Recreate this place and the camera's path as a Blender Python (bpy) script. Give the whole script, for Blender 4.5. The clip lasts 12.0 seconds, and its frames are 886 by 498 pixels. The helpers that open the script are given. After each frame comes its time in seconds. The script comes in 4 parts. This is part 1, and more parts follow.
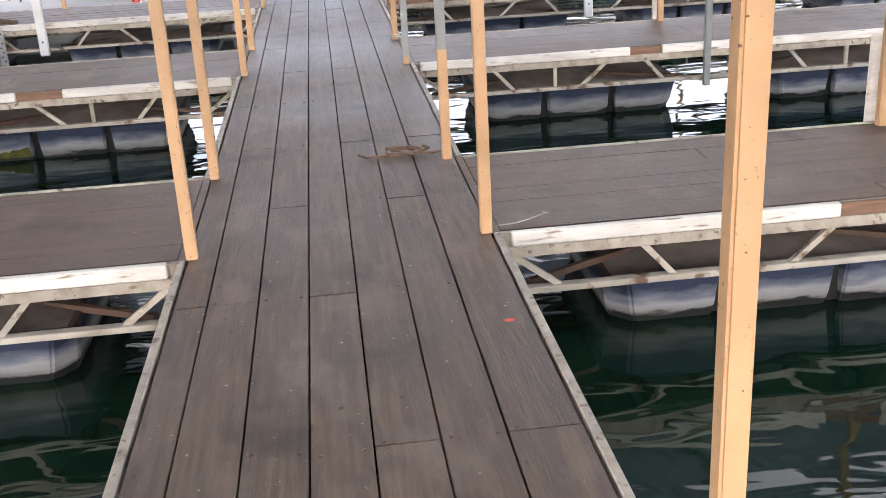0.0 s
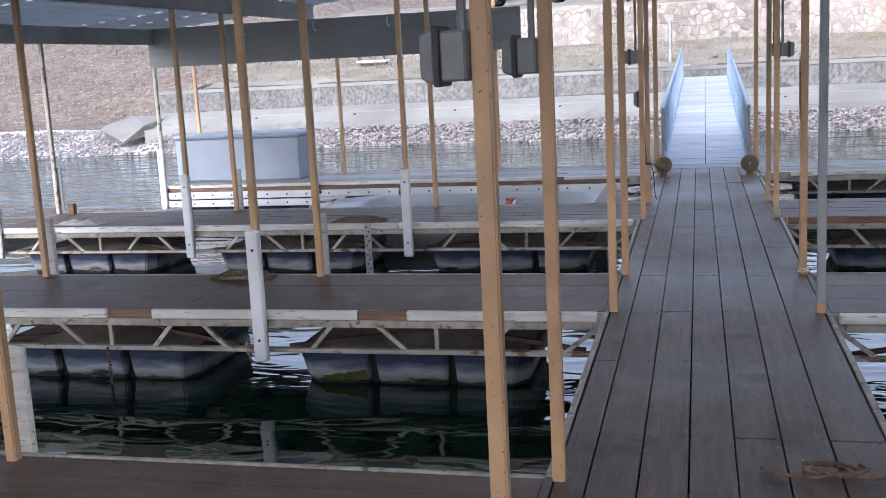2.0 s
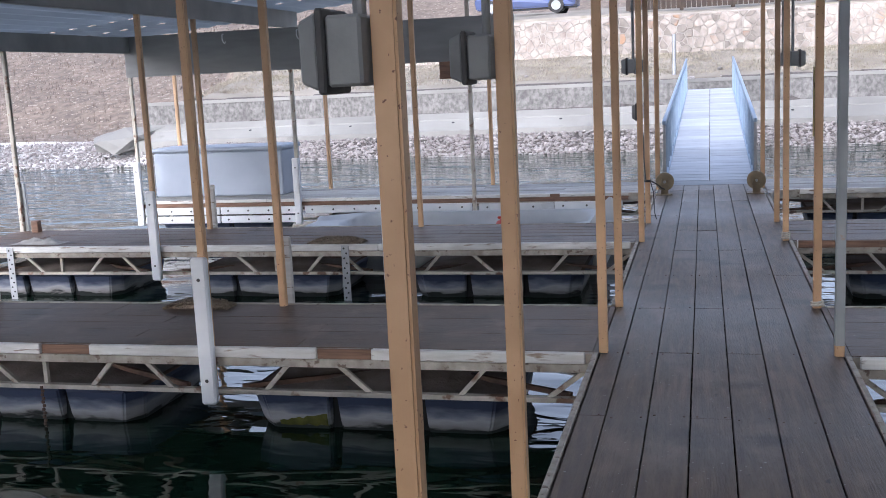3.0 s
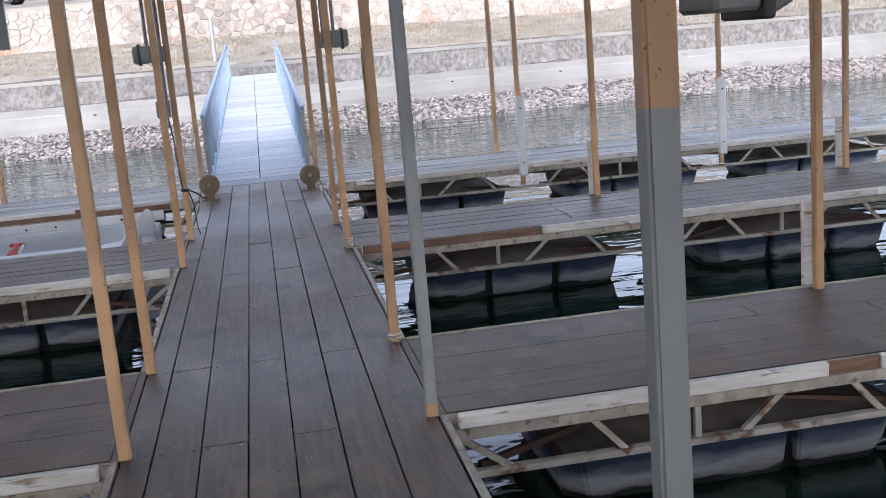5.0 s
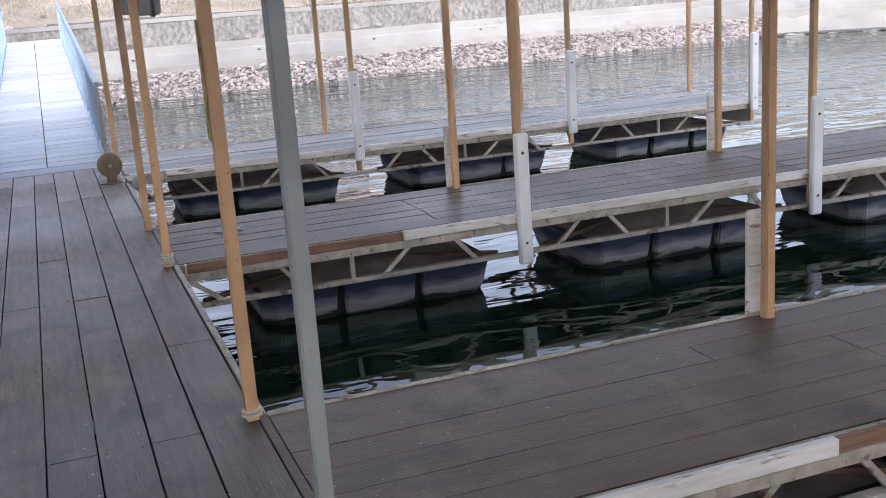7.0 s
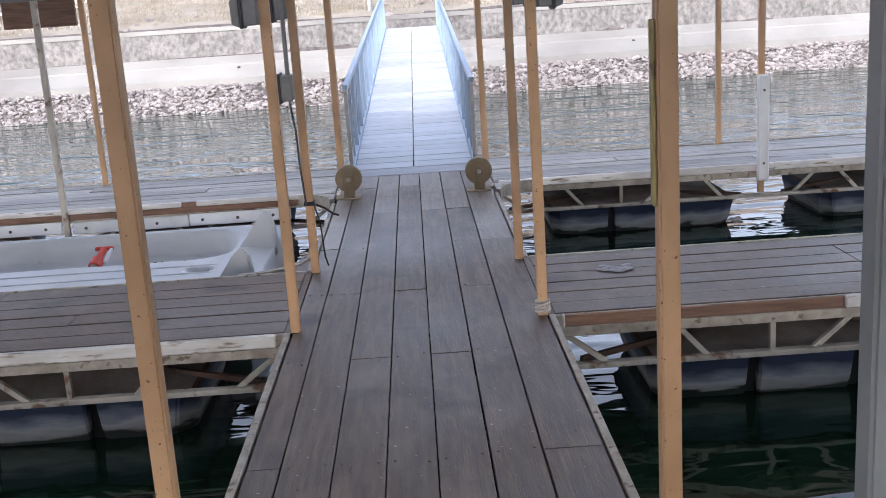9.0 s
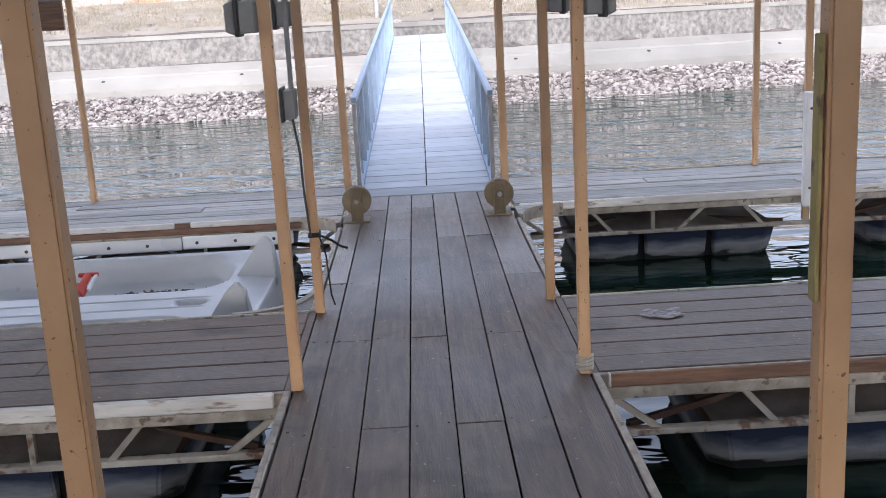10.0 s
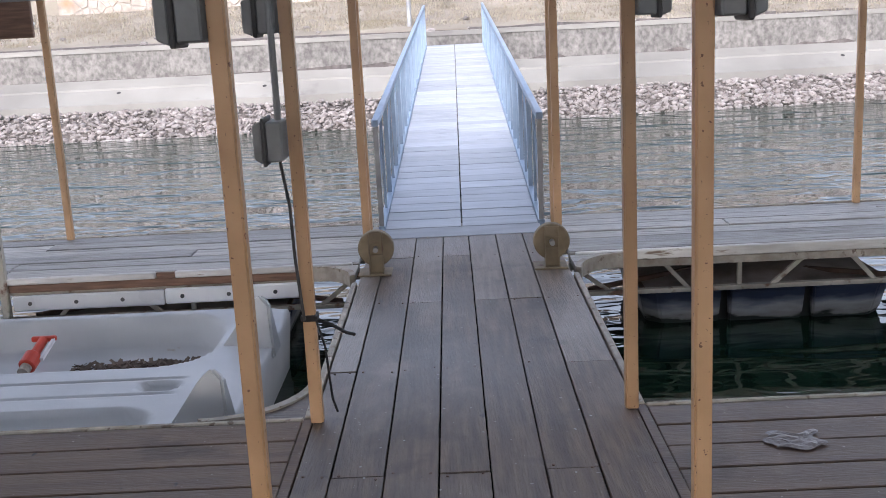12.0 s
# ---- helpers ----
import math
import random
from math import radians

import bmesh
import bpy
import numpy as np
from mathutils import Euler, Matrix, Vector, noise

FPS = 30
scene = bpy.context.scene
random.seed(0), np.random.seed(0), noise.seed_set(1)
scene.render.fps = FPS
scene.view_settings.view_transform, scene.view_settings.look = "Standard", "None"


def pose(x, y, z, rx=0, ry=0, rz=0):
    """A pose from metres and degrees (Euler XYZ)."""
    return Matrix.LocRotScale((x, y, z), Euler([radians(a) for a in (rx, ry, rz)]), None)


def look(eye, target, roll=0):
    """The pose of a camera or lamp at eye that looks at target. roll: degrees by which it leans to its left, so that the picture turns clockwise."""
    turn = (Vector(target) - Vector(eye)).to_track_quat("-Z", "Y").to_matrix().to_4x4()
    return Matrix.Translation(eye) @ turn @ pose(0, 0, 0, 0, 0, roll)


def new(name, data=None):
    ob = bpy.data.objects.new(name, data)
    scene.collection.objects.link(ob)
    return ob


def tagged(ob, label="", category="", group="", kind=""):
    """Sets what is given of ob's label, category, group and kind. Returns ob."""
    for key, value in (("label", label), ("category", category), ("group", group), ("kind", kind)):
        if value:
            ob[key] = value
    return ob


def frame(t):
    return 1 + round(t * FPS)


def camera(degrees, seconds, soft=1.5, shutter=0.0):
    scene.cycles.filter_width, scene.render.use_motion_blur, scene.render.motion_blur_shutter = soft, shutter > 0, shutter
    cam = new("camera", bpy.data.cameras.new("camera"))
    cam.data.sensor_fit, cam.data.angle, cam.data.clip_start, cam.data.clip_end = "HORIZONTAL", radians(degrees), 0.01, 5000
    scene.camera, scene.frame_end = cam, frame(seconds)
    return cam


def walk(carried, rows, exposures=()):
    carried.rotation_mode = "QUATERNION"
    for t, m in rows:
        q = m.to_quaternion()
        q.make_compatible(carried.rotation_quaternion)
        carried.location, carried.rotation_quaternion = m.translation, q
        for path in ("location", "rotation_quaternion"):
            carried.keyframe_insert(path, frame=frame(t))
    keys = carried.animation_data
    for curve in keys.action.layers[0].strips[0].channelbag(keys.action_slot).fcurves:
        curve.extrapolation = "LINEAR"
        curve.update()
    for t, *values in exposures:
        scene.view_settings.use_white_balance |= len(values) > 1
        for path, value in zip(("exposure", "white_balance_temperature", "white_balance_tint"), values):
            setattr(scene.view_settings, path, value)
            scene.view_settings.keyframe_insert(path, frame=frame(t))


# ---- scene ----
cam = camera(45.6, 12.0, soft=0.8)
# seconds, eye, target, roll
PATH = [
    (0, (0.011, 0.477, 1.596), (0.197, 2.336, 0.884), -3.2),
    (0.5, (-0.058, 0.873, 1.616), (0.002, 2.748, 0.923), -3.6),
    (0.8, (-0.032, 1.152, 1.605), (-0.145, 3.047, 0.976), -4.7),
    (1, (-0.025, 1.307, 1.622), (-0.272, 3.209, 1.057), -4.7),
    (1.5, (-0.09, 1.692, 1.624), (-0.523, 3.594, 1.184), -4.0),
    (2, (-0.093, 2.067, 1.647), (-0.566, 3.979, 1.301), -2.9),
    (2.5, (-0.053, 2.472, 1.654), (-0.541, 4.385, 1.33), -2.8),
    (2.7, (-0.068, 2.641, 1.618), (-0.56, 4.553, 1.298), -2.8),
    (4.3, (-0.075, 3.986, 1.603), (-0.071, 5.952, 1.235), -3.7),
    (4.5, (-0.056, 4.147, 1.61), (0.1, 6.105, 1.236), -4.4),
    (5, (0.05, 4.581, 1.6), (0.367, 6.514, 1.199), -4.8),
    (5.5, (0.067, 4.967, 1.57), (0.635, 6.836, 1.139), -3.7),
    (6, (0.098, 5.404, 1.548), (0.869, 7.191, 1.091), -3.4),
    (6.5, (0.143, 5.79, 1.561), (0.912, 7.572, 1.078), -3.9),
    (7, (0.047, 6.068, 1.635), (0.714, 7.888, 1.143), -4.0),
    (7.5, (0.038, 6.456, 1.625), (0.434, 8.357, 1.149), -4.5),
    (7.7, (0.069, 6.638, 1.627), (0.322, 8.566, 1.156), -4.3),
    (9.3, (0.037, 7.768, 1.648), (0.065, 9.712, 1.178), -3.6),
    (9.5, (0.022, 7.929, 1.623), (0.045, 9.874, 1.156), -3.5),
    (10, (-0.033, 8.338, 1.64), (-0.002, 10.285, 1.183), -3.1),
    (10.5, (-0.007, 8.759, 1.614), (0.015, 10.707, 1.158), -3.1),
    (11, (-0.067, 9.142, 1.597), (-0.089, 11.092, 1.152), -2.9),
    (11.5, (-0.11, 9.522, 1.613), (-0.133, 11.472, 1.171), -2.9),
    (12, (-0.034, 9.924, 1.599), (-0.063, 11.876, 1.162), -2.9),
]
EXPOSURES = [(0.0, 2.85, 6500, 17), (0.5, 2.9, 6050, 17), (1.3, 2.0, 5600, 15), (2.5, 1.53, 5640, 16), (5.0, 1.68, 5850, 16), (7.0, 1.8, 6020, 17), (9.5, 1.88, 6020, 17), (12.0, 1.65, 6100, 17)]
walk(cam, [(t, look(eye, target, roll)) for t, eye, target, roll in PATH], EXPOSURES)


# ---- world and light: bright overcast sky ----
SUN_EL, SUN_ROT = 34.0, 195.0
world = bpy.data.worlds.new("world")
scene.world = world
world.use_nodes = True
wn = world.node_tree.nodes
sky = wn.new("ShaderNodeTexSky")
sky.sky_type, sky.sun_disc = "NISHITA", False
sky.sun_elevation, sky.sun_rotation = radians(SUN_EL), radians(SUN_ROT)
sky.air_density, sky.dust_density, sky.ozone_density = 1.0, 3.5, 1.2
wn["Background"].inputs["Strength"].default_value = 0.15
overcast = wn.new("ShaderNodeHueSaturation")
overcast.inputs["Saturation"].default_value = 0.5
world.node_tree.links.new(sky.outputs[0], overcast.inputs["Color"])
world.node_tree.links.new(overcast.outputs[0], wn["Background"].inputs["Color"])
sun = new("sun", bpy.data.lights.new("sun", "SUN"))
sun.data.energy, sun.data.angle, sun.data.color = 0.38, radians(40), (1.0, 0.97, 0.93)
az = radians(SUN_ROT)
sun.matrix_world = look((30 * math.sin(az), 30 * math.cos(az), 30 * math.tan(radians(SUN_EL))), (0, 0, 0))


# ---- materials ----
def mat(name, c1, c2, rough=0.6, metal=0.0, scale=6.0, stretch=(1, 1, 1), bump=0.15, fine=50.0, rnd=0.0,
        chip=None, chip_at=0.62, chip_scale=5.0, spec=0.5, blotch=(0.78, 1.15), chip_soft=0.04, specks=None):
    """Two-tone noise, large blotches, fine relief, optional chips or stains of a second colour."""
    m = bpy.data.materials.new(name)
    m.use_nodes = True
    n, link = m.node_tree.nodes, m.node_tree.links.new
    bsdf = n["Principled BSDF"]
    tc, info, mp = n.new("ShaderNodeTexCoord"), n.new("ShaderNodeObjectInfo"), n.new("ShaderNodeMapping")
    shift = n.new("ShaderNodeMath")
    shift.operation = "MULTIPLY"
    shift.inputs[1].default_value = 41.0
    link(info.outputs["Random"], shift.inputs[0])
    link(tc.outputs["Object"], mp.inputs["Vector"])
    link(shift.outputs[0], mp.inputs["Location"])
    mp.inputs["Scale"].default_value = stretch

    def noise_node(s, detail=4.0, vec=None):
        t = n.new("ShaderNodeTexNoise")
        t.inputs["Scale"].default_value, t.inputs["Detail"].default_value = s, detail
        link((vec or mp).outputs[0], t.inputs["Vector"])
        return t.outputs["Fac"]

    def mix(fac, a, b, mode="MIX"):
        x = n.new("ShaderNodeMix")
        x.data_type, x.blend_type = "RGBA", mode
        for sock, v in ((x.inputs[0], fac), (x.inputs[6], a), (x.inputs[7], b)):
            if isinstance(v, (tuple, float, int)):
                sock.default_value = (*v, 1) if isinstance(v, tuple) else v
            else:
                link(v, sock)
        return x.outputs[2]

    def ramp(v, lo, hi):
        r = n.new("ShaderNodeMapRange")
        r.inputs[1].default_value, r.inputs[2].default_value = lo, hi
        link(v, r.inputs[0])
        return r.outputs[0]

    col = mix(ramp(noise_node(scale), 0.32, 0.68), c1, c2)
    big = n.new("ShaderNodeMapping")
    if specks:  # stains run on across neighbouring boards
        link(n.new("ShaderNodeNewGeometry").outputs["Position"], big.inputs["Vector"])
    else:
        link(tc.outputs["Object"], big.inputs["Vector"])
        link(shift.outputs[0], big.inputs["Location"])
    blot = ramp(noise_node(scale * 0.22, 3.0, big), 0.3, 0.7)
    r1 = n.new("ShaderNodeMapRange")
    r1.inputs[3].default_value, r1.inputs[4].default_value = blotch
    link(blot, r1.inputs[0])
    if rnd:
        r2 = n.new("ShaderNodeMapRange")
        r2.inputs[3].default_value, r2.inputs[4].default_value = 1 - rnd, 1 + rnd
        link(info.outputs["Random"], r2.inputs[0])
        mul = n.new("ShaderNodeMath")
        mul.operation = "MULTIPLY"
        link(r1.outputs[0], mul.inputs[0]), link(r2.outputs[0], mul.inputs[1])
        val = mul.outputs[0]
    else:
        val = r1.outputs[0]
    hsv = n.new("ShaderNodeHueSaturation")
    link(col, hsv.inputs["Color"]), link(val, hsv.inputs["Value"])
    col = hsv.outputs[0]
    if chip:
        k = ramp(noise_node(chip_scale, 8.0), chip_at, chip_at + chip_soft)
        col = mix(k, col, chip)
    if specks:
        wear = n.new("ShaderNodeMapping")
        wear.inputs["Scale"].default_value = (1.0, 0.55, 1.0)
        link(n.new("ShaderNodeNewGeometry").outputs["Position"], wear.inputs["Vector"])
        scuff = ramp(noise_node(3.4, 6.0, wear), 0.54, 0.72)
        col = mix(scuff, col, tuple(0.86 * a + 0.14 * b for a, b in zip(c1, specks)))
        col = mix(ramp(noise_node(2.1, 7.0, big), 0.57, 0.70), col, tuple(0.55 * a for a in c2))
        col = mix(ramp(noise_node(42.0, 2.0, big), 0.72, 0.75), col, specks)
        col = mix(ramp(noise_node(17.0, 4.0, wear), 0.69, 0.74), col, (0.035, 0.026, 0.021))
    link(col, bsdf.inputs["Base Color"])
    rr = n.new("ShaderNodeMapRange")
    rr.inputs[3].default_value, rr.inputs[4].default_value = max(0.02, rough - 0.1), min(1, rough + 0.12)
    link(blot, rr.inputs[0]), link(rr.outputs[0], bsdf.inputs["Roughness"])
    bsdf.inputs["Metallic"].default_value = metal
    bsdf.inputs["Specular IOR Level"].default_value = spec
    if bump:
        b = n.new("ShaderNodeBump")
        b.inputs["Strength"].default_value, b.inputs["Distance"].default_value = bump, 0.01
        link(noise_node(fine, 5.0), b.inputs["Height"])
        link(b.outputs[0], bsdf.inputs["Normal"])
    return m


GRAIN = (1.2, 14, 14)
M_DECK = mat("brown_deck_boards", (0.142, 0.097, 0.065), (0.070, 0.047, 0.032), 0.47, scale=2.6, stretch=(1.1, 13, 13), bump=0.45, fine=10,
             rnd=0.06, specks=(0.30, 0.27, 0.24), spec=0.5, chip=(0.086, 0.060, 0.045), chip_at=0.50, chip_scale=1.3, chip_soft=0.22, blotch=(0.58, 1.28))
M_FINGER = mat("red_brown_finger_boards", (0.140, 0.090, 0.058), (0.104, 0.065, 0.041), 0.50, scale=2.2, stretch=(1.1, 9, 9), bump=0.3, fine=12,
               rnd=0.03, spec=0.5, chip=(0.105, 0.066, 0.046), chip_at=0.50, chip_scale=1.1, chip_soft=0.25, blotch=(0.66, 1.22), specks=(0.32, 0.28, 0.24))
# far boards: real greying, plus the sky's sheen put into a paler colour
M_GREY_SHEEN = mat("greying_boards_with_sky_sheen", (0.195, 0.148, 0.112), (0.120, 0.090, 0.068), 0.42, scale=2.6, stretch=(1.1, 13, 13), bump=0.5, fine=10,
                specks=(0.36, 0.33, 0.30), rnd=0.05, spec=0.5, chip=(0.13, 0.10, 0.08), chip_at=0.5, chip_scale=1.3, chip_soft=0.2)
M_WEATHER = mat("weathered_boards", (0.46, 0.435, 0.39), (0.27, 0.25, 0.215), 0.5, scale=3.0, spec=0.5, stretch=GRAIN, bump=0.6, fine=8, rnd=0.32,
                chip=(0.13, 0.115, 0.10), chip_at=0.58, chip_scale=1.6, chip_soft=0.1)
M_WHITE = mat("peeling_white_paint", (0.82, 0.80, 0.76), (0.68, 0.65, 0.60), 0.55, scale=5, stretch=(1.2, 8, 8), bump=0.5, fine=5,
              chip=(0.27, 0.20, 0.145), chip_at=0.60, chip_scale=4.5, chip_soft=0.09, rnd=0.08, blotch=(0.7, 1.12))
M_TRIM = mat("worn_trim_paint", (0.48, 0.435, 0.365), (0.31, 0.265, 0.21), 0.65, scale=9, stretch=(1.5, 1.5, 1.5), bump=0.4, fine=30,
             chip=(0.17, 0.125, 0.095), chip_at=0.60, chip_scale=14.0, chip_soft=0.08)
M_RUSTWOOD = mat("bare_red_brown_wood", (0.29, 0.165, 0.105), (0.17, 0.097, 0.065), 0.75, scale=4, stretch=GRAIN, bump=0.4, fine=8)
M_TAN = mat("tan_post_paint", (0.62, 0.395, 0.215), (0.52, 0.32, 0.165), 0.45, scale=5, bump=0.08, fine=40, rnd=0.08,
            chip=(0.20, 0.10, 0.055), chip_at=0.66, chip_scale=70, chip_soft=0.04)
M_CREAM = mat("cream_steel_paint", (0.56, 0.52, 0.44), (0.42, 0.375, 0.30), 0.55, scale=8, bump=0.15,
              chip=(0.20, 0.115, 0.075), chip_at=0.57, chip_scale=9, chip_soft=0.08)
M_GREYP = mat("grey_post_paint", (0.34, 0.36, 0.36), (0.27, 0.29, 0.29), 0.45, scale=5, bump=0.06, chip=(0.45, 0.25, 0.12), chip_at=0.74, chip_scale=4)
M_VINYL = mat("white_vinyl_bumper", (0.86, 0.86, 0.86), (0.78, 0.79, 0.80), 0.35, scale=4, bump=0.03)
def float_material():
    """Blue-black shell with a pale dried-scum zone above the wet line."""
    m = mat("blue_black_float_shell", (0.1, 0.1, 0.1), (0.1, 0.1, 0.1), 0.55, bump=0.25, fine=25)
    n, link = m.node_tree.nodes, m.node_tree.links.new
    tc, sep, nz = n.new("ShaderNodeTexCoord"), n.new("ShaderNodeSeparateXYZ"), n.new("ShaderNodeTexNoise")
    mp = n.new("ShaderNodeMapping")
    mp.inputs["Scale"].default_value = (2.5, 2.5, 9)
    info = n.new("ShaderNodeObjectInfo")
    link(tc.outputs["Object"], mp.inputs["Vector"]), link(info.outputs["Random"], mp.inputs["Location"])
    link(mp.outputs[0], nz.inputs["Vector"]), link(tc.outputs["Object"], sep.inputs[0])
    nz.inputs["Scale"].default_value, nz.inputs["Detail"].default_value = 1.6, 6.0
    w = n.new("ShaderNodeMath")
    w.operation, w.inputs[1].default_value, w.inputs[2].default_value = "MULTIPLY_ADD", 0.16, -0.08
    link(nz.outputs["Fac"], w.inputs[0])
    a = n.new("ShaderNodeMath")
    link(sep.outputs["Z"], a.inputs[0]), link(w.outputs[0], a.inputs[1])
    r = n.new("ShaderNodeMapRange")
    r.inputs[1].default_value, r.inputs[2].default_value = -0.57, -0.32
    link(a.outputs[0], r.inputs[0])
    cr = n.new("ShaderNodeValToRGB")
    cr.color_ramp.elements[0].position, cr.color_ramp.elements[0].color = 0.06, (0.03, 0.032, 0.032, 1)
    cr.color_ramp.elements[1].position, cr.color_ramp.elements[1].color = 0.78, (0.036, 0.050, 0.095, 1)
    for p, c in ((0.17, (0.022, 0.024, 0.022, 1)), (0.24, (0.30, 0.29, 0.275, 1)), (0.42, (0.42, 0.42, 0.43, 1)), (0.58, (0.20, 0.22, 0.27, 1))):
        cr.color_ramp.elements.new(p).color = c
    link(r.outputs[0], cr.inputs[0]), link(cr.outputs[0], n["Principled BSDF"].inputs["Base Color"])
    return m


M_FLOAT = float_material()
M_DIRT = mat("dirty_float_top", (0.34, 0.29, 0.25), (0.19, 0.155, 0.13), 0.9, scale=4, bump=0.5, chip=(0.2, 0.19, 0.17), chip_at=0.66)
M_RUST = mat("rusty_steel", (0.16, 0.095, 0.065), (0.085, 0.055, 0.04), 0.85, scale=6, bump=0.3)
M_ALGAE = mat("green_algae", (0.16, 0.15, 0.03), (0.09, 0.10, 0.02), 0.9, scale=14, bump=0.6)
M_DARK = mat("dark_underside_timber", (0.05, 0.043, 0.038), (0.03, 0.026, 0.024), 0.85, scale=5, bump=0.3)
M_STEEL = mat("galvanised_steel", (0.42, 0.43, 0.44), (0.32, 0.33, 0.34), 0.4, 0.6, scale=9, bump=0.05)
M_ALU = mat("aluminium_planking", (0.50, 0.525, 0.565), (0.40, 0.425, 0.46), 0.5, 0.15, scale=3, stretch=(1, 6, 1), bump=0.12, fine=25, rnd=0.16)
M_ALURAIL = mat("aluminium_rail", (0.30, 0.39, 0.50), (0.24, 0.32, 0.42), 0.4, 0.3, scale=5, bump=0.04)
M_BOX = mat("grey_plastic_box", (0.30, 0.31, 0.30), (0.22, 0.225, 0.22), 0.5, scale=8, bump=0.15, chip=(0.12, 0.11, 0.10), chip_at=0.66)
M_CONDUIT = mat("dark_conduit", (0.09, 0.085, 0.08), (0.05, 0.05, 0.05), 0.6, scale=9, bump=0.05)
M_DOCKBOX = mat("blue_grey_dock_box", (0.36, 0.40, 0.46), (0.30, 0.34, 0.40), 0.45, scale=2, bump=0.05)
M_FASCIA = mat("grey_fascia_panel", (0.30, 0.30, 0.29), (0.25, 0.25, 0.245), 0.6, scale=2, stretch=(1, 1, 5), bump=0.08)
M_BEAM = mat("grey_roof_beam", (0.44, 0.43, 0.40), (0.34, 0.335, 0.31), 0.6, scale=3, bump=0.1)
M_ROOF = mat("grey_blue_roof_sheet", (0.29, 0.32, 0.35), (0.24, 0.27, 0.30), 0.45, 0.0, scale=1.5, bump=0.03)
def skylight_material():
    """Clear ribbed fibreglass that scatters the daylight through."""
    m = mat("clear_fibreglass_sheet", (0.70, 0.76, 0.82), (0.62, 0.69, 0.76), 0.4, scale=1.5, bump=0.03)
    n, link = m.node_tree.nodes, m.node_tree.links.new
    tr, mx = n.new("ShaderNodeBsdfTranslucent"), n.new("ShaderNodeMixShader")
    tr.inputs["Color"].default_value = (0.97, 0.97, 0.96, 1)
    mx.inputs[0].default_value = 0.85
    link(n["Principled BSDF"].outputs[0], mx.inputs[1]), link(tr.outputs[0], mx.inputs[2])
    link(mx.outputs[0], n["Material Output"].inputs["Surface"])
    return m


M_SKYLIGHT = skylight_material()
M_TANWHEEL = mat("tan_wheel_paint", (0.27, 0.215, 0.135), (0.17, 0.13, 0.08), 0.65, scale=9, bump=0.2, chip=(0.13, 0.07, 0.04), chip_at=0.62)
M_BOAT = mat("pale_blue_grey_boat", (0.56, 0.575, 0.585), (0.47, 0.485, 0.495), 0.4, scale=2, bump=0.05, chip=(0.36, 0.33, 0.28), chip_at=0.7, chip_scale=4)
M_RED = mat("orange_red_plastic", (0.70, 0.07, 0.03), (0.55, 0.05, 0.02), 0.4, scale=7, bump=0.05)
# rubber parts, and the dark of holes and grooves put into colour
M_BLACK = mat("black_rubber_and_recess_shade", (0.025, 0.025, 0.026), (0.015, 0.015, 0.015), 0.7, scale=9, bump=0.1)
M_ROPE = mat("old_rope", (0.22, 0.14, 0.095), (0.12, 0.075, 0.05), 0.9, scale=30, bump=0.6, fine=120)
M_FILM = mat("thin_plastic_film", (0.175, 0.15, 0.135), (0.125, 0.10, 0.085), 0.35, scale=14, bump=0.3)
M_CLEARBAG = mat("pale_plastic_film", (0.75, 0.75, 0.75), (0.6, 0.6, 0.62), 0.25, scale=12, bump=0.3)
M_MAT = mat("shaggy_brown_mat", (0.30, 0.24, 0.17), (0.14, 0.10, 0.07), 0.95, scale=40, bump=1.0, fine=90)
M_CLOTH = mat("grey_towel", (0.42, 0.41, 0.38), (0.30, 0.29, 0.27), 0.9, scale=10, bump=0.5)
M_CONC = mat("pale_concrete", (0.268, 0.262, 0.24), (0.215, 0.208, 0.19), 0.85, scale=0.8, bump=0.3, fine=12, chip=(0.17, 0.16, 0.15), chip_at=0.62, chip_scale=1.4, chip_soft=0.12)
M_WALLC = mat("stained_concrete_wall", (0.235, 0.226, 0.21), (0.11, 0.104, 0.097), 0.9, scale=11.0, stretch=(1, 1, 0.8), bump=0.9, fine=12,
              chip=(0.10, 0.092, 0.088), chip_at=0.60, chip_scale=1.6, chip_soft=0.2)
M_STONE = mat("riprap_stone", (0.36, 0.338, 0.322), (0.185, 0.160, 0.150), 0.9, scale=9, bump=0.5, fine=14, rnd=0.4)
M_WSTONE = mat("wall_stone", (0.36, 0.32, 0.28), (0.21, 0.18, 0.155), 0.9, scale=4.0, bump=0.8, fine=14, rnd=0.35,
               chip=(0.34, 0.21, 0.13), chip_at=0.60, chip_scale=0.9, chip_soft=0.1)
M_MORTAR = mat("pale_mortar", (0.38, 0.35, 0.315), (0.30, 0.275, 0.245), 0.95, scale=3, bump=0.6, fine=14)
M_GROUND = mat("dry_grass_and_dirt", (0.29, 0.26, 0.215), (0.19, 0.167, 0.13), 0.95, scale=0.9, bump=0.8, fine=9, chip=(0.20, 0.175, 0.115), chip_at=0.60, chip_scale=0.5)
M_HILL = mat("brown_scrub_soil", (0.22, 0.175, 0.14), (0.12, 0.095, 0.075), 0.95, scale=3.5, bump=1.0, fine=9, chip=(0.30, 0.26, 0.21), chip_at=0.6, chip_scale=6)
# rubble coloured dark to put shade into the gaps between the stones
M_RUBBLE = mat("rubble_with_gap_shade", (0.13, 0.115, 0.105), (0.06, 0.052, 0.048), 0.9, scale=9, bump=1.0, fine=12)
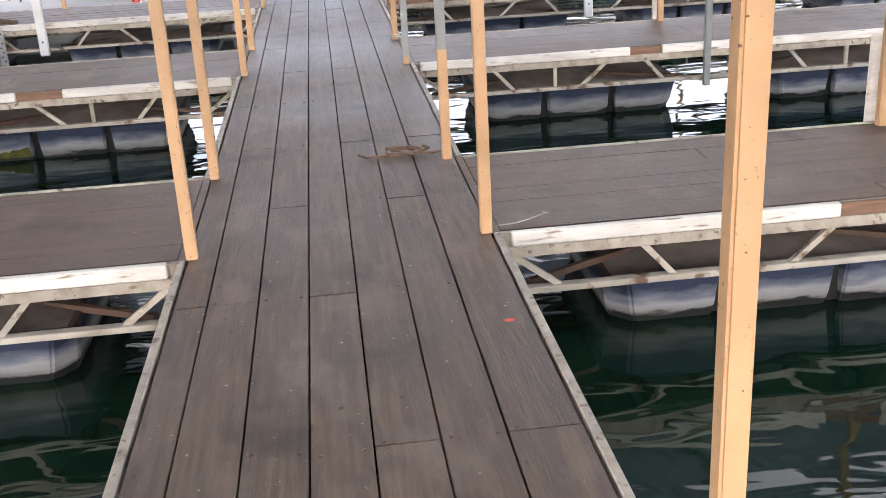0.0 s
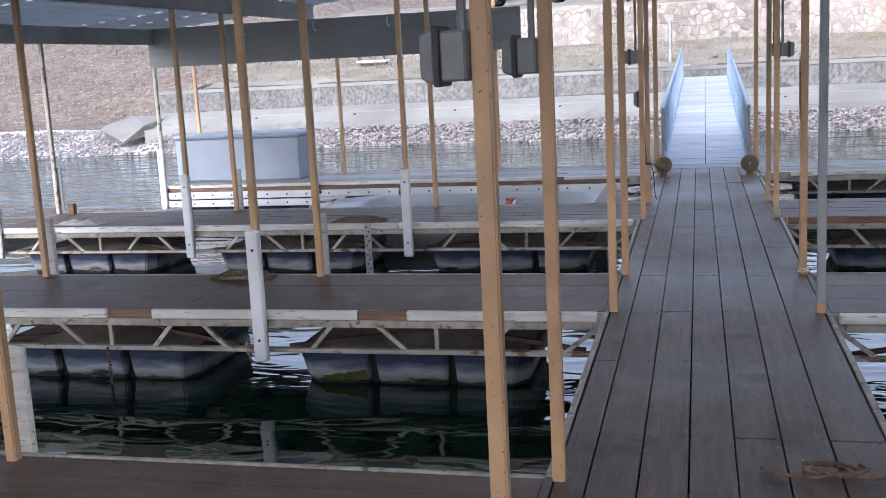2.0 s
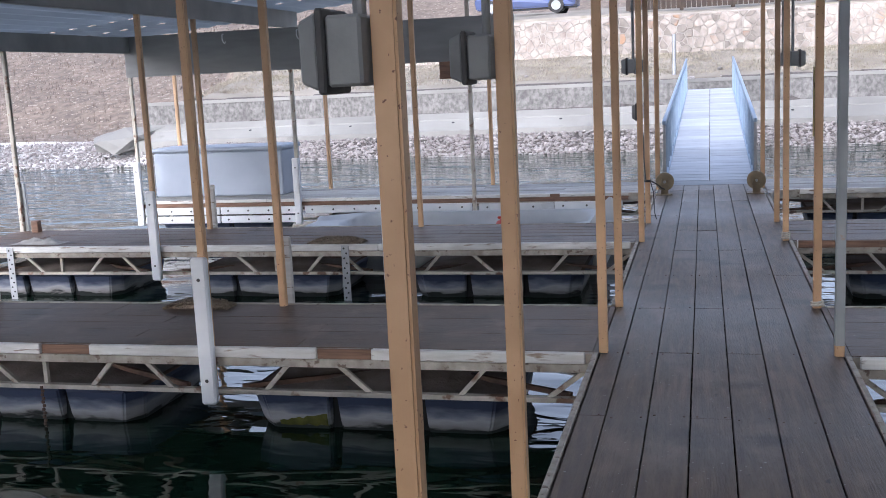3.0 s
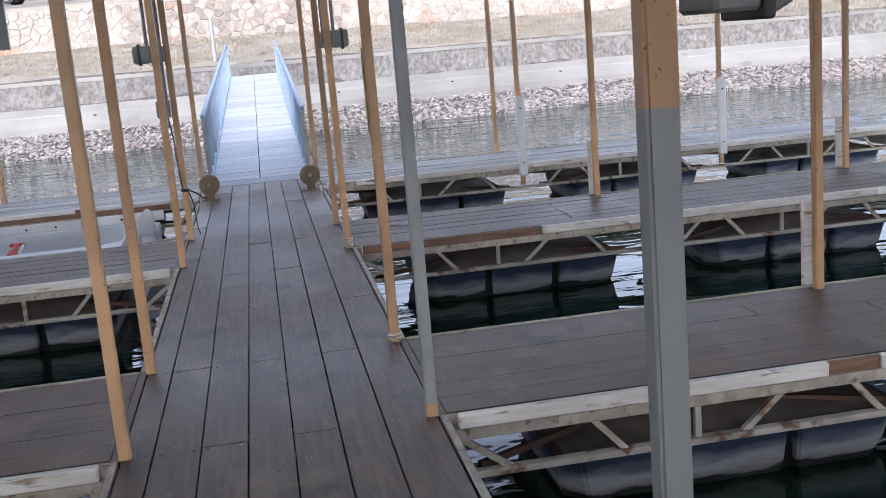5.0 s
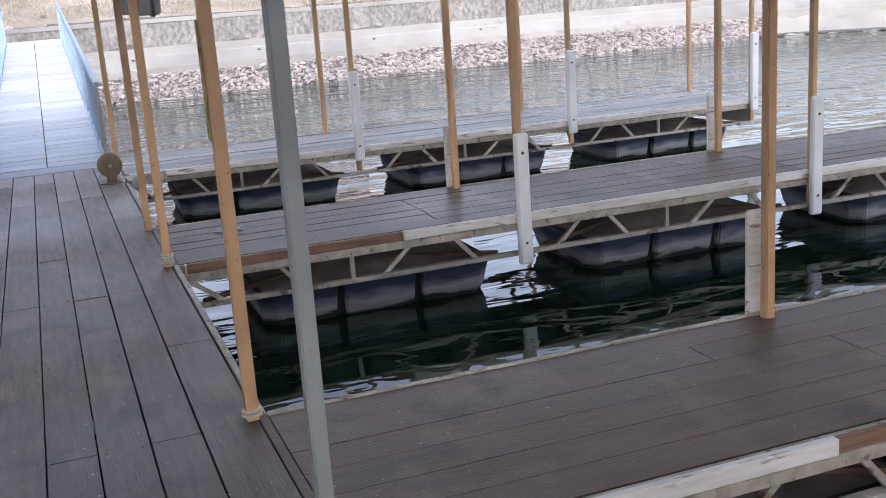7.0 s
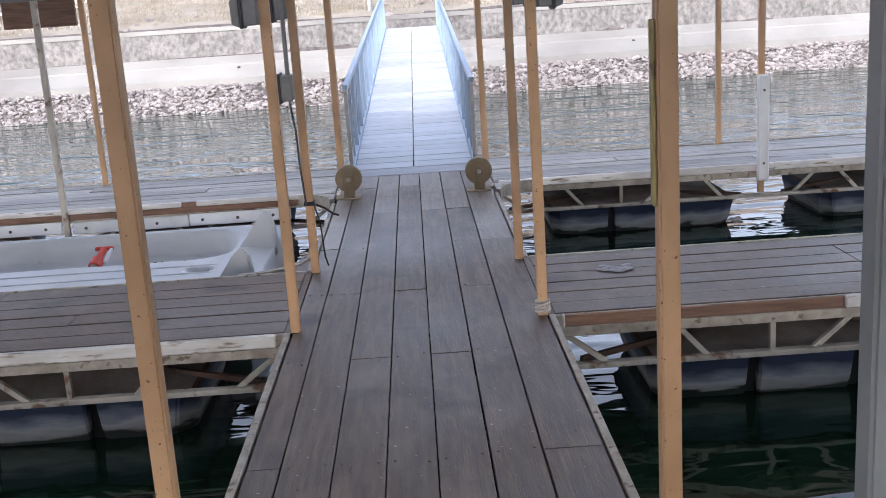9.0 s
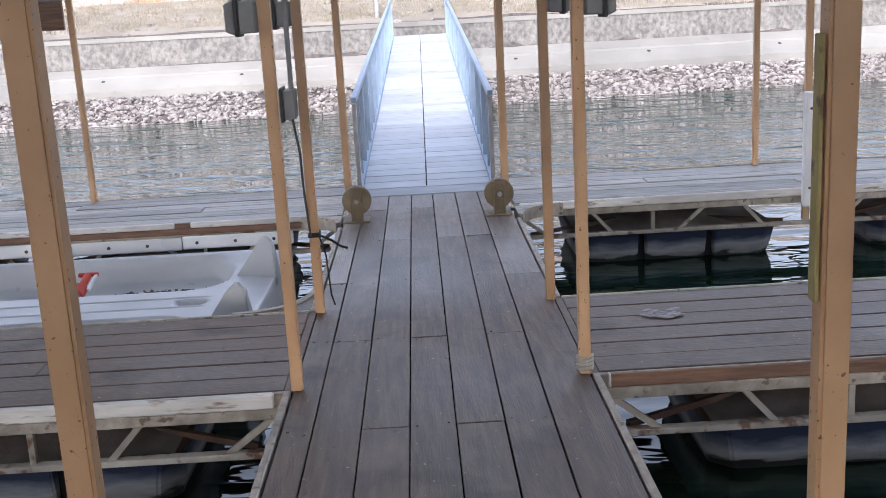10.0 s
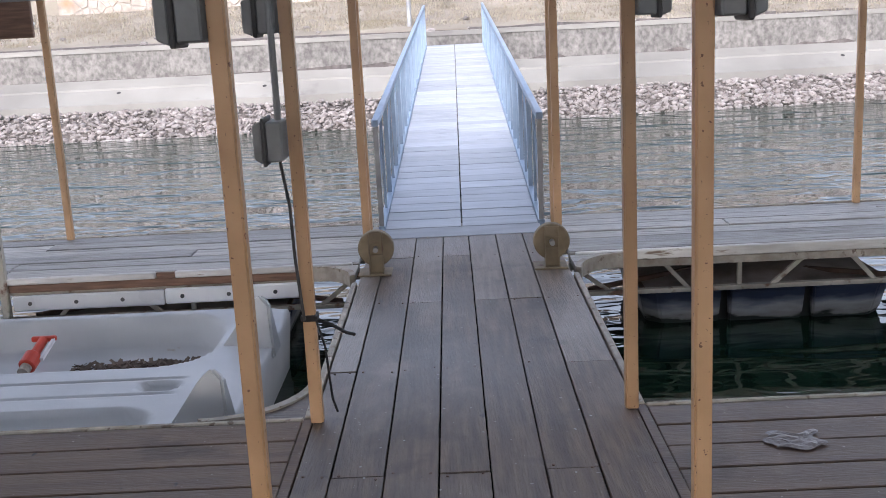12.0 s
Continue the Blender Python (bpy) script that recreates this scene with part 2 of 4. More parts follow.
M_BEACH = mat("white_gravel", (0.56, 0.54, 0.52), (0.40, 0.38, 0.36), 0.95, scale=2.5, bump=0.8, fine=14)
M_BRUSH = mat("dead_brush", (0.20, 0.15, 0.115), (0.10, 0.075, 0.06), 0.95, scale=5, bump=0)
# darkened so that the boards also pass for shade
M_WOOD = mat("brown_fence_wood_and_shade", (0.055, 0.038, 0.027), (0.034, 0.024, 0.018), 0.8, scale=4, bump=0.2)
M_CAR = mat("blue_car_paint", (0.012, 0.035, 0.13), (0.012, 0.03, 0.11), 0.25, 0.2, scale=1, bump=0)
M_GLASSD = mat("dark_window_glass", (0.02, 0.022, 0.025), (0.015, 0.016, 0.02), 0.08, scale=1, bump=0)


def water_material():
    m = bpy.data.materials.new("green_lake_water")
    m.use_nodes = True
    n, link = m.node_tree.nodes, m.node_tree.links.new
    b = n["Principled BSDF"]
    b.inputs["Base Color"].default_value = (0.0055, 0.021, 0.0125, 1)
    b.inputs["Roughness"].default_value, b.inputs["IOR"].default_value = 0.03, 1.33
    b.inputs["Specular IOR Level"].default_value = 0.7
    geo, mp = n.new("ShaderNodeNewGeometry"), n.new("ShaderNodeMapping")
    link(geo.outputs["Position"], mp.inputs["Vector"])
    mp.inputs["Scale"].default_value = (0.50, 1.2, 1)
    mp.inputs["Rotation"].default_value = (0, 0, 0.15)
    heights = []
    for s, d, w in ((1.3, 1.0, 1.0), (4.2, 1.5, 0.30)):
        t = n.new("ShaderNodeTexNoise")
        t.inputs["Scale"].default_value, t.inputs["Detail"].default_value = s, d
        t.inputs["Distortion"].default_value = 0.6
        link(mp.outputs[0], t.inputs["Vector"])
        x = n.new("ShaderNodeMath")
        x.operation, x.inputs[1].default_value = "MULTIPLY", w
        link(t.outputs["Fac"], x.inputs[0])
        heights.append(x.outputs[0])
    add = n.new("ShaderNodeMath")
    link(heights[0], add.inputs[0]), link(heights[1], add.inputs[1])
    bp = n.new("ShaderNodeBump")
    bp.inputs["Strength"].default_value, bp.inputs["Distance"].default_value = 0.8, 0.11
    sep, mr = n.new("ShaderNodeSeparateXYZ"), n.new("ShaderNodeMapRange")
    link(geo.outputs["Position"], sep.inputs[0]), link(sep.outputs["Y"], mr.inputs[0])
    mr.inputs[1].default_value, mr.inputs[2].default_value = 17.0, 21.0
    mr.inputs[3].default_value, mr.inputs[4].default_value = 0.20, 1.35
    link(mr.outputs[0], bp.inputs["Strength"])
    link(add.outputs[0], bp.inputs["Height"]), link(bp.outputs[0], b.inputs["Normal"])
    return m


M_WATER = water_material()


# ---- mesh helpers ----
def mesh_of(name, bm, material):
    me = bpy.data.meshes.new(name)
    bm.to_mesh(me)
    bm.free()
    me.materials.append(material)
    return me


def part(name, bm, material, parent, label=""):
    ob = new(name, mesh_of(name, bm, material))
    ob.parent = parent
    return tagged(ob, label) if label else ob


def piece(name, me, parent, x=0, y=0, z=0, rx=0, ry=0, rz=0):
    ob = new(name, me)
    ob.parent = parent
    ob.matrix_basis = pose(x, y, z, rx, ry, rz)
    return ob


def thing(name, label, category, x=0, y=0, z=0, rz=0, group="", kind=""):
    ob = new(name)
    ob.matrix_basis = pose(x, y, z, 0, 0, rz)
    ob.empty_display_size = 0.1
    return tagged(ob, label, category, group, kind)


def solid(name, bm, material, label, category, group="", kind=""):
    return tagged(new(name, mesh_of(name, bm, material)), label, category, group, kind)


def box(bm, x0, x1, y0, y1, z0, z1, bevel=0.0, m=None):
    """An axis-aligned block, optionally bevelled and moved by m."""
    mm = Matrix.LocRotScale(((x0 + x1) / 2, (y0 + y1) / 2, (z0 + z1) / 2), None, (abs(x1 - x0), abs(y1 - y0), abs(z1 - z0)))
    vs = bmesh.ops.create_cube(bm, size=1.0, matrix=(m or Matrix()) @ mm)["verts"]
    if bevel:
        es = list({e for v in vs for e in v.link_edges})
        bmesh.ops.bevel(bm, geom=es, offset=bevel, segments=1, affect="EDGES")
    return bm


def bar(bm, a, b, w, d=None, bevel=0.0):
    """A square bar from a to b."""
    a, b = Vector(a), Vector(b)
    q = (b - a).to_track_quat("Z", "Y")
    m = Matrix.Translation((a + b) / 2) @ q.to_matrix().to_4x4()
    L = (b - a).length
    return box(bm, -w / 2, w / 2, -(d or w) / 2, (d or w) / 2, -L / 2, L / 2, bevel, m)


def rod(bm, a, b, r, seg=10, r2=None):
    a, b = Vector(a), Vector(b)
    m = Matrix.Translation((a + b) / 2) @ (b - a).to_track_quat("Z", "Y").to_matrix().to_4x4()
    bmesh.ops.create_cone(bm, cap_ends=True, segments=seg, radius1=r, radius2=r if r2 is None else r2, depth=(b - a).length, matrix=m)
    return bm


def tube_path(bm, pts, r, seg=7):
    """A round tube along points."""
    pts = [Vector(p) for p in pts]
    rings = []
    for i, p in enumerate(pts):
        d = (pts[min(i + 1, len(pts) - 1)] - pts[max(i - 1, 0)]).normalized()
        side = d.cross(Vector((0.13, 0.29, 0.95))).normalized()
        up = side.cross(d)
        rings.append([bm.verts.new(p + r * (math.cos(k * 2 * math.pi / seg) * side + math.sin(k * 2 * math.pi / seg) * up)) for k in range(seg)])
    for a, b in zip(rings, rings[1:]):
        for k in range(seg):
            bm.faces.new((a[k], a[(k + 1) % seg], b[(k + 1) % seg], b[k]))
    bm.faces.new(rings[0][::-1]), bm.faces.new(rings[-1])
    return bm


def grid(bm, nx, ny, fn):
    vs = [[bm.verts.new(fn(i / nx, j / ny)) for i in range(nx + 1)] for j in range(ny + 1)]
    for j in range(ny):
        for i in range(nx):
            bm.faces.new((vs[j][i], vs[j][i + 1], vs[j + 1][i + 1], vs[j + 1][i]))
    return vs


def step(a, b, x):
    t = min(1.0, max(0.0, (x - a) / (b - a)))
    return t * t * (3 - 2 * t)


# ---- plan ----
WATER = -0.56
FINGERS = {"first": (0.80, 1.99), "second": (4.81, 6.01), "third": (8.835, 10.02), "fourth": (12.77, 13.97)}
END_DOCK = (16.80, 18.08)
PX = (0.64, 3.08, 5.60, 8.06)  # post lines
rng = random.Random(7)


# ---- ground, shore and water ----
def shore(x):
    """The y of the waterline."""
    return 30.85 + 0.75 * step(-4, 12, x) - 0.6 * max(0.0, min(x, 36) - 20.5) - 0.6 * step(-9, -20, x)


def height(x, y):
    s = y - shore(x)
    beach = step(-15.2, -17.2, x)
    flat = step(14, 18, x)
    bumps = 0.06 * noise.noise((x * 0.7, y * 0.7, 3.0)) + 0.03 * noise.noise((x * 2.1, y * 2.1, 7.0))
    if s < 0:
        return max(-2.2, WATER + 0.3 * s - 0.03)
    bank = WATER + 0.80 * min(s, 0.8)
    bank += 0.575 * min(max(s - 0.8, 0), 0.8)
    bank += 0.70 * step(1.62, 1.75, s)
    # past s = 26: unseen rise added to brown the water's reflections, none at right
    bank += 0.085 * min(max(s - 1.8, 0), 4.6) + 0.09 * min(max(s - 1.8, 0), 4.6) + 1.25 * step(6.45, 6.7, s) + 0.065 * max(s - 6.7, 0) + 0.28 * max(s - 26, 0) * (1 - step(2, 14, x))
    low = WATER + 0.13 * min(s, 5.0) + 0.30 * max(0, s - 5.0) * step(4.0, 9.0, s)
    z = bank * (1 - beach) + low * beach
    z = min(z, 14.0 + bumps)
    if beach < 0.5:
        z -= 0.16 * step(0.62, 0.74, s) * (1 - step(1.62, 1.72, s))
    return z + bumps * (0.4 if s < 1.7 else 1.0)


def make_ground():
    bm = bmesh.new()
    xs = [-2000, -300, -120, -70] + [-50 + 0.9 * i for i in range(106)] + [60, 90, 150, 400, 2000]
    ys = [-2000, -300, -60, 10, 24] + [28 + 0.2 * i for i in range(60)] + [40 + 0.8 * i for i in range(1, 40)] + [76, 82, 90, 100, 300, 2000]
    vs = [[bm.verts.new((x, y, height(x, y))) for x in xs] for y in ys]
    for j in range(len(ys) - 1):
        for i in range(len(xs) - 1):
            bm.faces.new((vs[j][i], vs[j][i + 1], vs[j + 1][i + 1], vs[j + 1][i]))
    me = mesh_of("ground", bm, M_GROUND)
    me.materials.append(M_RUBBLE), me.materials.append(M_BEACH), me.materials.append(M_HILL)
    me.materials.append(M_CONC)
    for p in me.polygons:
        x, y, _ = p.center
        s = y - shore(x)
        if -60 < x < 80 and s < 1.9:
            p.material_index = 1 if x < 20 else 4
        if x < -15.5:
            p.material_index = 2 if s < 4.6 else 3
        elif s > 25:
            p.material_index = 3
        p.use_smooth = True
    return tagged(new("ground", me), "dry grassy bank with pale concrete apron and gravel beach", "ground", kind="structure")


make_ground()
bm = bmesh.new()
grid(bm, 4, 4, lambda u, v: (-1500 + 3000 * u, -1500 + 3000 * v, WATER))
solid("water", bm, M_WATER, "dark green rippled lake water under the docks", "water", kind="structure")


def wall_run(bm, x0, x1, off, thick, z0, z1, n=40):
    """A low wall that follows the shore."""
    pts = [x0 + (x1 - x0) * i / n for i in range(n + 1)]
    rows = []
    for x in pts:
        y = shore(x) + off
        rows.append([bm.verts.new(p) for p in ((x, y, z0), (x, y, z1), (x, y + thick, z1), (x, y + thick, z0))])
    for a, b in zip(rows, rows[1:]):
        for k in range(4):
            bm.faces.new((a[k], b[k], b[(k + 1) % 4], a[(k + 1) % 4]))
    bm.faces.new(rows[0]), bm.faces.new(rows[-1][::-1])
    bmesh.ops.recalc_face_normals(bm, faces=bm.faces)


bm = bmesh.new()
wall_run(bm, -16.4, 44, 1.6, 0.32, 0.2, 1.13, 60)
solid("retaining_wall", bm, M_WALLC, "low stained concrete retaining wall above the shore", "wall", kind="structure")
bm = bmesh.new()
wall_run(bm, -16.4, 44, 1.575, 0.37, 1.13, 1.225, 60)
solid("wall_cap", bm, M_CONC, "smooth pale concrete cap on the retaining wall", "wall cap", kind="structure")
bm = bmesh.new()
rows = []
for k in range(121):
    x = -16.4 + 60.4 * k / 120
    y = shore(x)
    rows.append([bm.verts.new((x, y + a, z)) for a, z in ((0.72, -0.3), (0.72, 0.10), (0.80, 0.13), (1.22, 0.36), (1.24, 0.40), (1.6, 0.56), (1.6, -0.3))])
for a, b in zip(rows, rows[1:]):
    for k in range(7):
        bm.faces.new((a[k], b[k], b[(k + 1) % 7], a[(k + 1) % 7]))
bmesh.ops.recalc_face_normals(bm, faces=bm.faces)
apron = solid("concrete_apron", bm, M_CONC, "pale sloping concrete apron below the retaining wall", "apron", kind="structure")
# flat black discs stand in for the dark inside open drain holes
for k in range(9):
    bm = bmesh.new()
    x = -13.0 + 3.04 * k
    bmesh.ops.create_circle(bm, cap_ends=True, segments=12, radius=0.045, matrix=pose(x, shore(x) + 1.10, 0.31, 28))
    part("drain_hole", bm, M_BLACK, apron)
bm = bmesh.new()
box(bm, -9.5, 40, 37.1, 37.7, 1.0, 3.2)
stone_wall = solid("stone_wall", bm, M_MORTAR, "tall rubble stone wall in pale mortar", "wall", kind="structure")


# ---- roof over the docks ----
def roof_z(x):
    return 2.34 + (8.06 - abs(x)) * 0.092


roof = thing("boathouse_roof", "low gabled metal boathouse roof on grey beams", "roof", kind="structure")
# opaque sheets over the fingers, clear sheets over the middle of each slip
SKYLIGHTS = [-4.6 + 4.0 * k for k in range(6)]
for sgn in (-1, 1):
    # below y = 0 the sheets are unseen, added to shade the first posts
    cuts = [-7.0] + [c + d for c in SKYLIGHTS for d in (-0.5, 0.5)] + [17.3]
    for k, (ya, yb) in enumerate(zip(cuts, cuts[1:])):
        split = 3.52 if sgn < 0 and k % 2 else 8.45
        for xa, xb in ((0.0, split), (split, 8.45)):
            n = round((xb - xa) / 0.1408)
            if n == 0:
                continue
            bm = bmesh.new()
            grid(bm, n, 1, lambda u, v: (sgn * (xa + (xb - xa) * u), ya + 0.002 + (yb - ya - 0.004) * v, roof_z(xa + (xb - xa) * u) + 0.03 + (0.018 if round(u * n) % 2 else 0)))
            bmesh.ops.solidify(bm, geom=bm.faces[:], thickness=0.004)
            if k % 2 and xa == 0.0:
                part("skylight_sheet", bm, M_SKYLIGHT, roof, "clear fibreglass skylight sheet")
            else:
                part("roof_sheet", bm, M_ROOF, roof)
    for px in PX:
        bm = bmesh.new()
        # beams carried back under the added unseen sheets
        box(bm, sgn * px - 0.04, sgn * px + 0.04, -6.95, 17.0, roof_z(px) - 0.20, roof_z(px) + 0.02)
        part("beam", bm, M_BEAM, roof)
bm = bmesh.new()
box(bm, -8.1, -2.46, 16.70, 16.74, 1.80, 2.37)
solid("fascia_panel", bm, M_FASCIA, "dark grey metal fascia panel hung between posts", "panel", kind="structure")


def fascia_hook(x):
    """A small bent wire hook under the roof edge, in front of the panel."""
    bm = bmesh.new()
    tube_path(bm, [(x, 16.70, 2.33), (x, 16.66, 2.32), (x, 16.655, 2.26), (x + 0.01, 16.66, 2.22), (x + 0.03, 16.66, 2.20), (x + 0.045, 16.66, 2.225)], 0.008)
    return solid("wire_hook", bm, M_VINYL, "small white wire hook on the grey fascia panel", "hook", "fascia hooks")


for x in (-6.55, -5.45, -4.35):
    fascia_hook(x)


# ---- walkway ----
SEAMS = (-0.66, -0.53, -0.335, -0.14, 0.046, 0.24, 0.435, 0.66)


def plank_mesh(name, length, width, thick, material, bevel=0.003):
    bm = bmesh.new()
    box(bm, 0, length, -width / 2, width / 2, -thick, 0, bevel)
    return mesh_of(name, bm, material)


walkway = thing("walkway", "long brown-stained plank walkway between the boat slips", "walkway", kind="structure")
WALK_Y = (-5.0, 17.60)


JOINTS = ((-5, -2, 1, 4, 7, 10), (-3, 1, 3, 6, 9, 12), (-4, -1, 2, 5, 8, 11), (-2, 1, 4, 6, 9, 12), (-3, 0, 3, 5, 8, 11), (-4, -1, 2, 6, 9, 11), (-3, 0, 3, 7, 10))


def lay_walkway():
    for k, (a, b) in enumerate(zip(SEAMS, SEAMS[1:])):
        cuts = [WALK_Y[0]] + [3.12 + 1.144 * j for j in JOINTS[k]] + [WALK_Y[1]]
        for y0, y1 in zip(cuts, cuts[1:]):
            me = plank_mesh("plank", y1 - y0 - 0.004, b - a - 0.006 + rng.uniform(-0.002, 0.002), 0.038, M_GREY_SHEEN if y0 > 14.3 else M_DECK)
            piece("plank", me, walkway, (a + b) / 2, y0, rng.uniform(-0.0025, 0.0015), 0, 0, 90)
    bm = bmesh.new()
    for j in range(-6, 13):
        for a, b in zip(SEAMS, SEAMS[1:]):
            for x in (a + 0.03, b - 0.03):
                if rng.random() < 0.8:
                    y = 3.12 + 1.144 * j + rng.uniform(-0.03, 0.03)
                    rod(bm, (x, y, -0.01), (x, y, 0.0012), 0.0058, 6)
    tagged(part("nail_head", bm, M_RUST, walkway), kind="stuff")
    for sgn in (-1, 1):
        y = WALK_Y[0]
        for ya, yb in list(FINGERS.values()) + [(WALK_Y[1] - 1.35, None)]:
            bm = bmesh.new()
            box(bm, sgn * 0.668, sgn * 0.700, y, ya - 0.03, -0.11, 0.006, 0.005)
            part("edge_board", bm, M_TRIM, walkway, "worn cream-painted edge board")
            if yb:  # plain filler strip where a finger joins
                bm = bmesh.new()
                box(bm, sgn * 0.664, sgn * 0.7025, ya - 0.026, yb + 0.03, -0.09, -0.003, 0.002)
                part("filler_strip", bm, M_FINGER, walkway)
                y = yb + 0.034
        for z in (-0.10, -0.30):
            bm = bmesh.new()
            box(bm, sgn * 0.62, sgn * 0.66, WALK_Y[0], WALK_Y[1], z - 0.03, z + 0.03)
            part("chord", bm, M_CREAM, walkway)
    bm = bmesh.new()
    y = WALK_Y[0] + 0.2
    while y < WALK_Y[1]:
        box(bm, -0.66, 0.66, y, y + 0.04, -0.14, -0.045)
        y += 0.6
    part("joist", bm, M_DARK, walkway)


lay_walkway()


# ---- dock fingers: planks on a steel truss on plastic floats ----
def float_cell(a, b, deep, first, last):
    """One moulded tub: a plan with cut corners at the free ends, walls drawn in towards the keel."""
    c = 0.10
    plan = []
    plan += [(a, c), (a + c, 0.0)] if first else [(a, 0.0)]
    plan += [(b - c, 0.0), (b, c)] if last else [(b, 0.0)]
    plan += [(b, deep - c), (b - c, deep)] if last else [(b, deep)]
    plan += [(a + c, deep), (a, deep - c)] if first else [(a, deep)]
    bm = bmesh.new()
    rings = []
    for z, t in ((-0.315, 0.012), (-0.335, 0.0), (-0.50, 0.035), (-0.60, 0.075), (-0.68, 0.16)):
        ring = []
        for x, y in plan:
            x += t * (0.9 if first else 0.15) if x < (a + b) / 2 else -t * (0.9 if last else 0.15)
            y += t if y < deep / 2 else -t
            ring.append(bm.verts.new((x, y, z)))
        rings.append(ring)
    bm.faces.new(rings[0]), bm.faces.new(rings[-1][::-1])
    for p, q in zip(rings, rings[1:]):
        for i in range(len(plan)):
            k = (i + 1) % len(plan)
            bm.faces.new((p[i], q[i], q[k], p[k]))
    bmesh.ops.recalc_face_normals(bm, faces=bm.faces)
    es = [e for e in bm.edges if abs(e.verts[0].co.z - e.verts[1].co.z) > 0.05]
    bmesh.ops.bevel(bm, geom=es, offset=0.012, segments=2, affect="EDGES")
    return bm


def float_block(parent, x0, y0, wide, deep, algae=False):
    """Three moulded cells with grooves between them under a flange that carries old dirt."""
    f = new("float")
    f.parent = parent
    f.matrix_basis = pose(x0, y0, 0, 0, rng.uniform(-0.5, 0.5), rng.uniform(-0.6, 0.6))
    cell = wide / 3
    for k in range(3):
        a, b = k * cell + (0.028 if k else 0.0), (k + 1) * cell - (0.028 if k < 2 else 0.0)
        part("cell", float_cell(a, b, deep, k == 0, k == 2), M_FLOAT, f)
        if algae and k == 0:
            bm = bmesh.new()
            grid(bm, 12, 3, lambda u, v: (a + 0.20 + (b - a - 0.22) * u, 0.033 - 0.02 * v, -0.53 + 0.085 * v * (0.4 + 0.6 * u) + 0.02 * noise.noise((u * 9, v * 3, 1))))
            part("algae_patch", bm, M_ALGAE, f, "yellow-green algae patch")
    # core coloured black to put shade into the grooves between the cells
    bm = bmesh.new()
    box(bm, 0.10, wide - 0.10, 0.09, deep - 0.09, -0.66, -0.33, 0.02)
    part("core", bm, M_BLACK, f)
    bm = bmesh.new()
    box(bm, 0.0, wide, -0.012, deep + 0.012, -0.314, -0.300, 0.005)
    part("flange", bm, M_RUST, f, "rust-stained float flange")
    bm = bmesh.new()
    q = rng.uniform(0, 50)
    grid(bm, 16, 10, lambda u, v: (0.03 + (wide - 0.06) * u, 0.02 + (deep - 0.04) * v,
                                   -0.2985 + (0.05 + 0.07 * noise.noise((u * 3 + q, v * 2, 4.0))) * step(0, 0.3, min(u, 1 - u)) * step(0, 0.35, min(v, 1 - v))))
    part("dirt_layer", bm, M_DIRT, f, "dry pale dirt lying on the float")
    return f


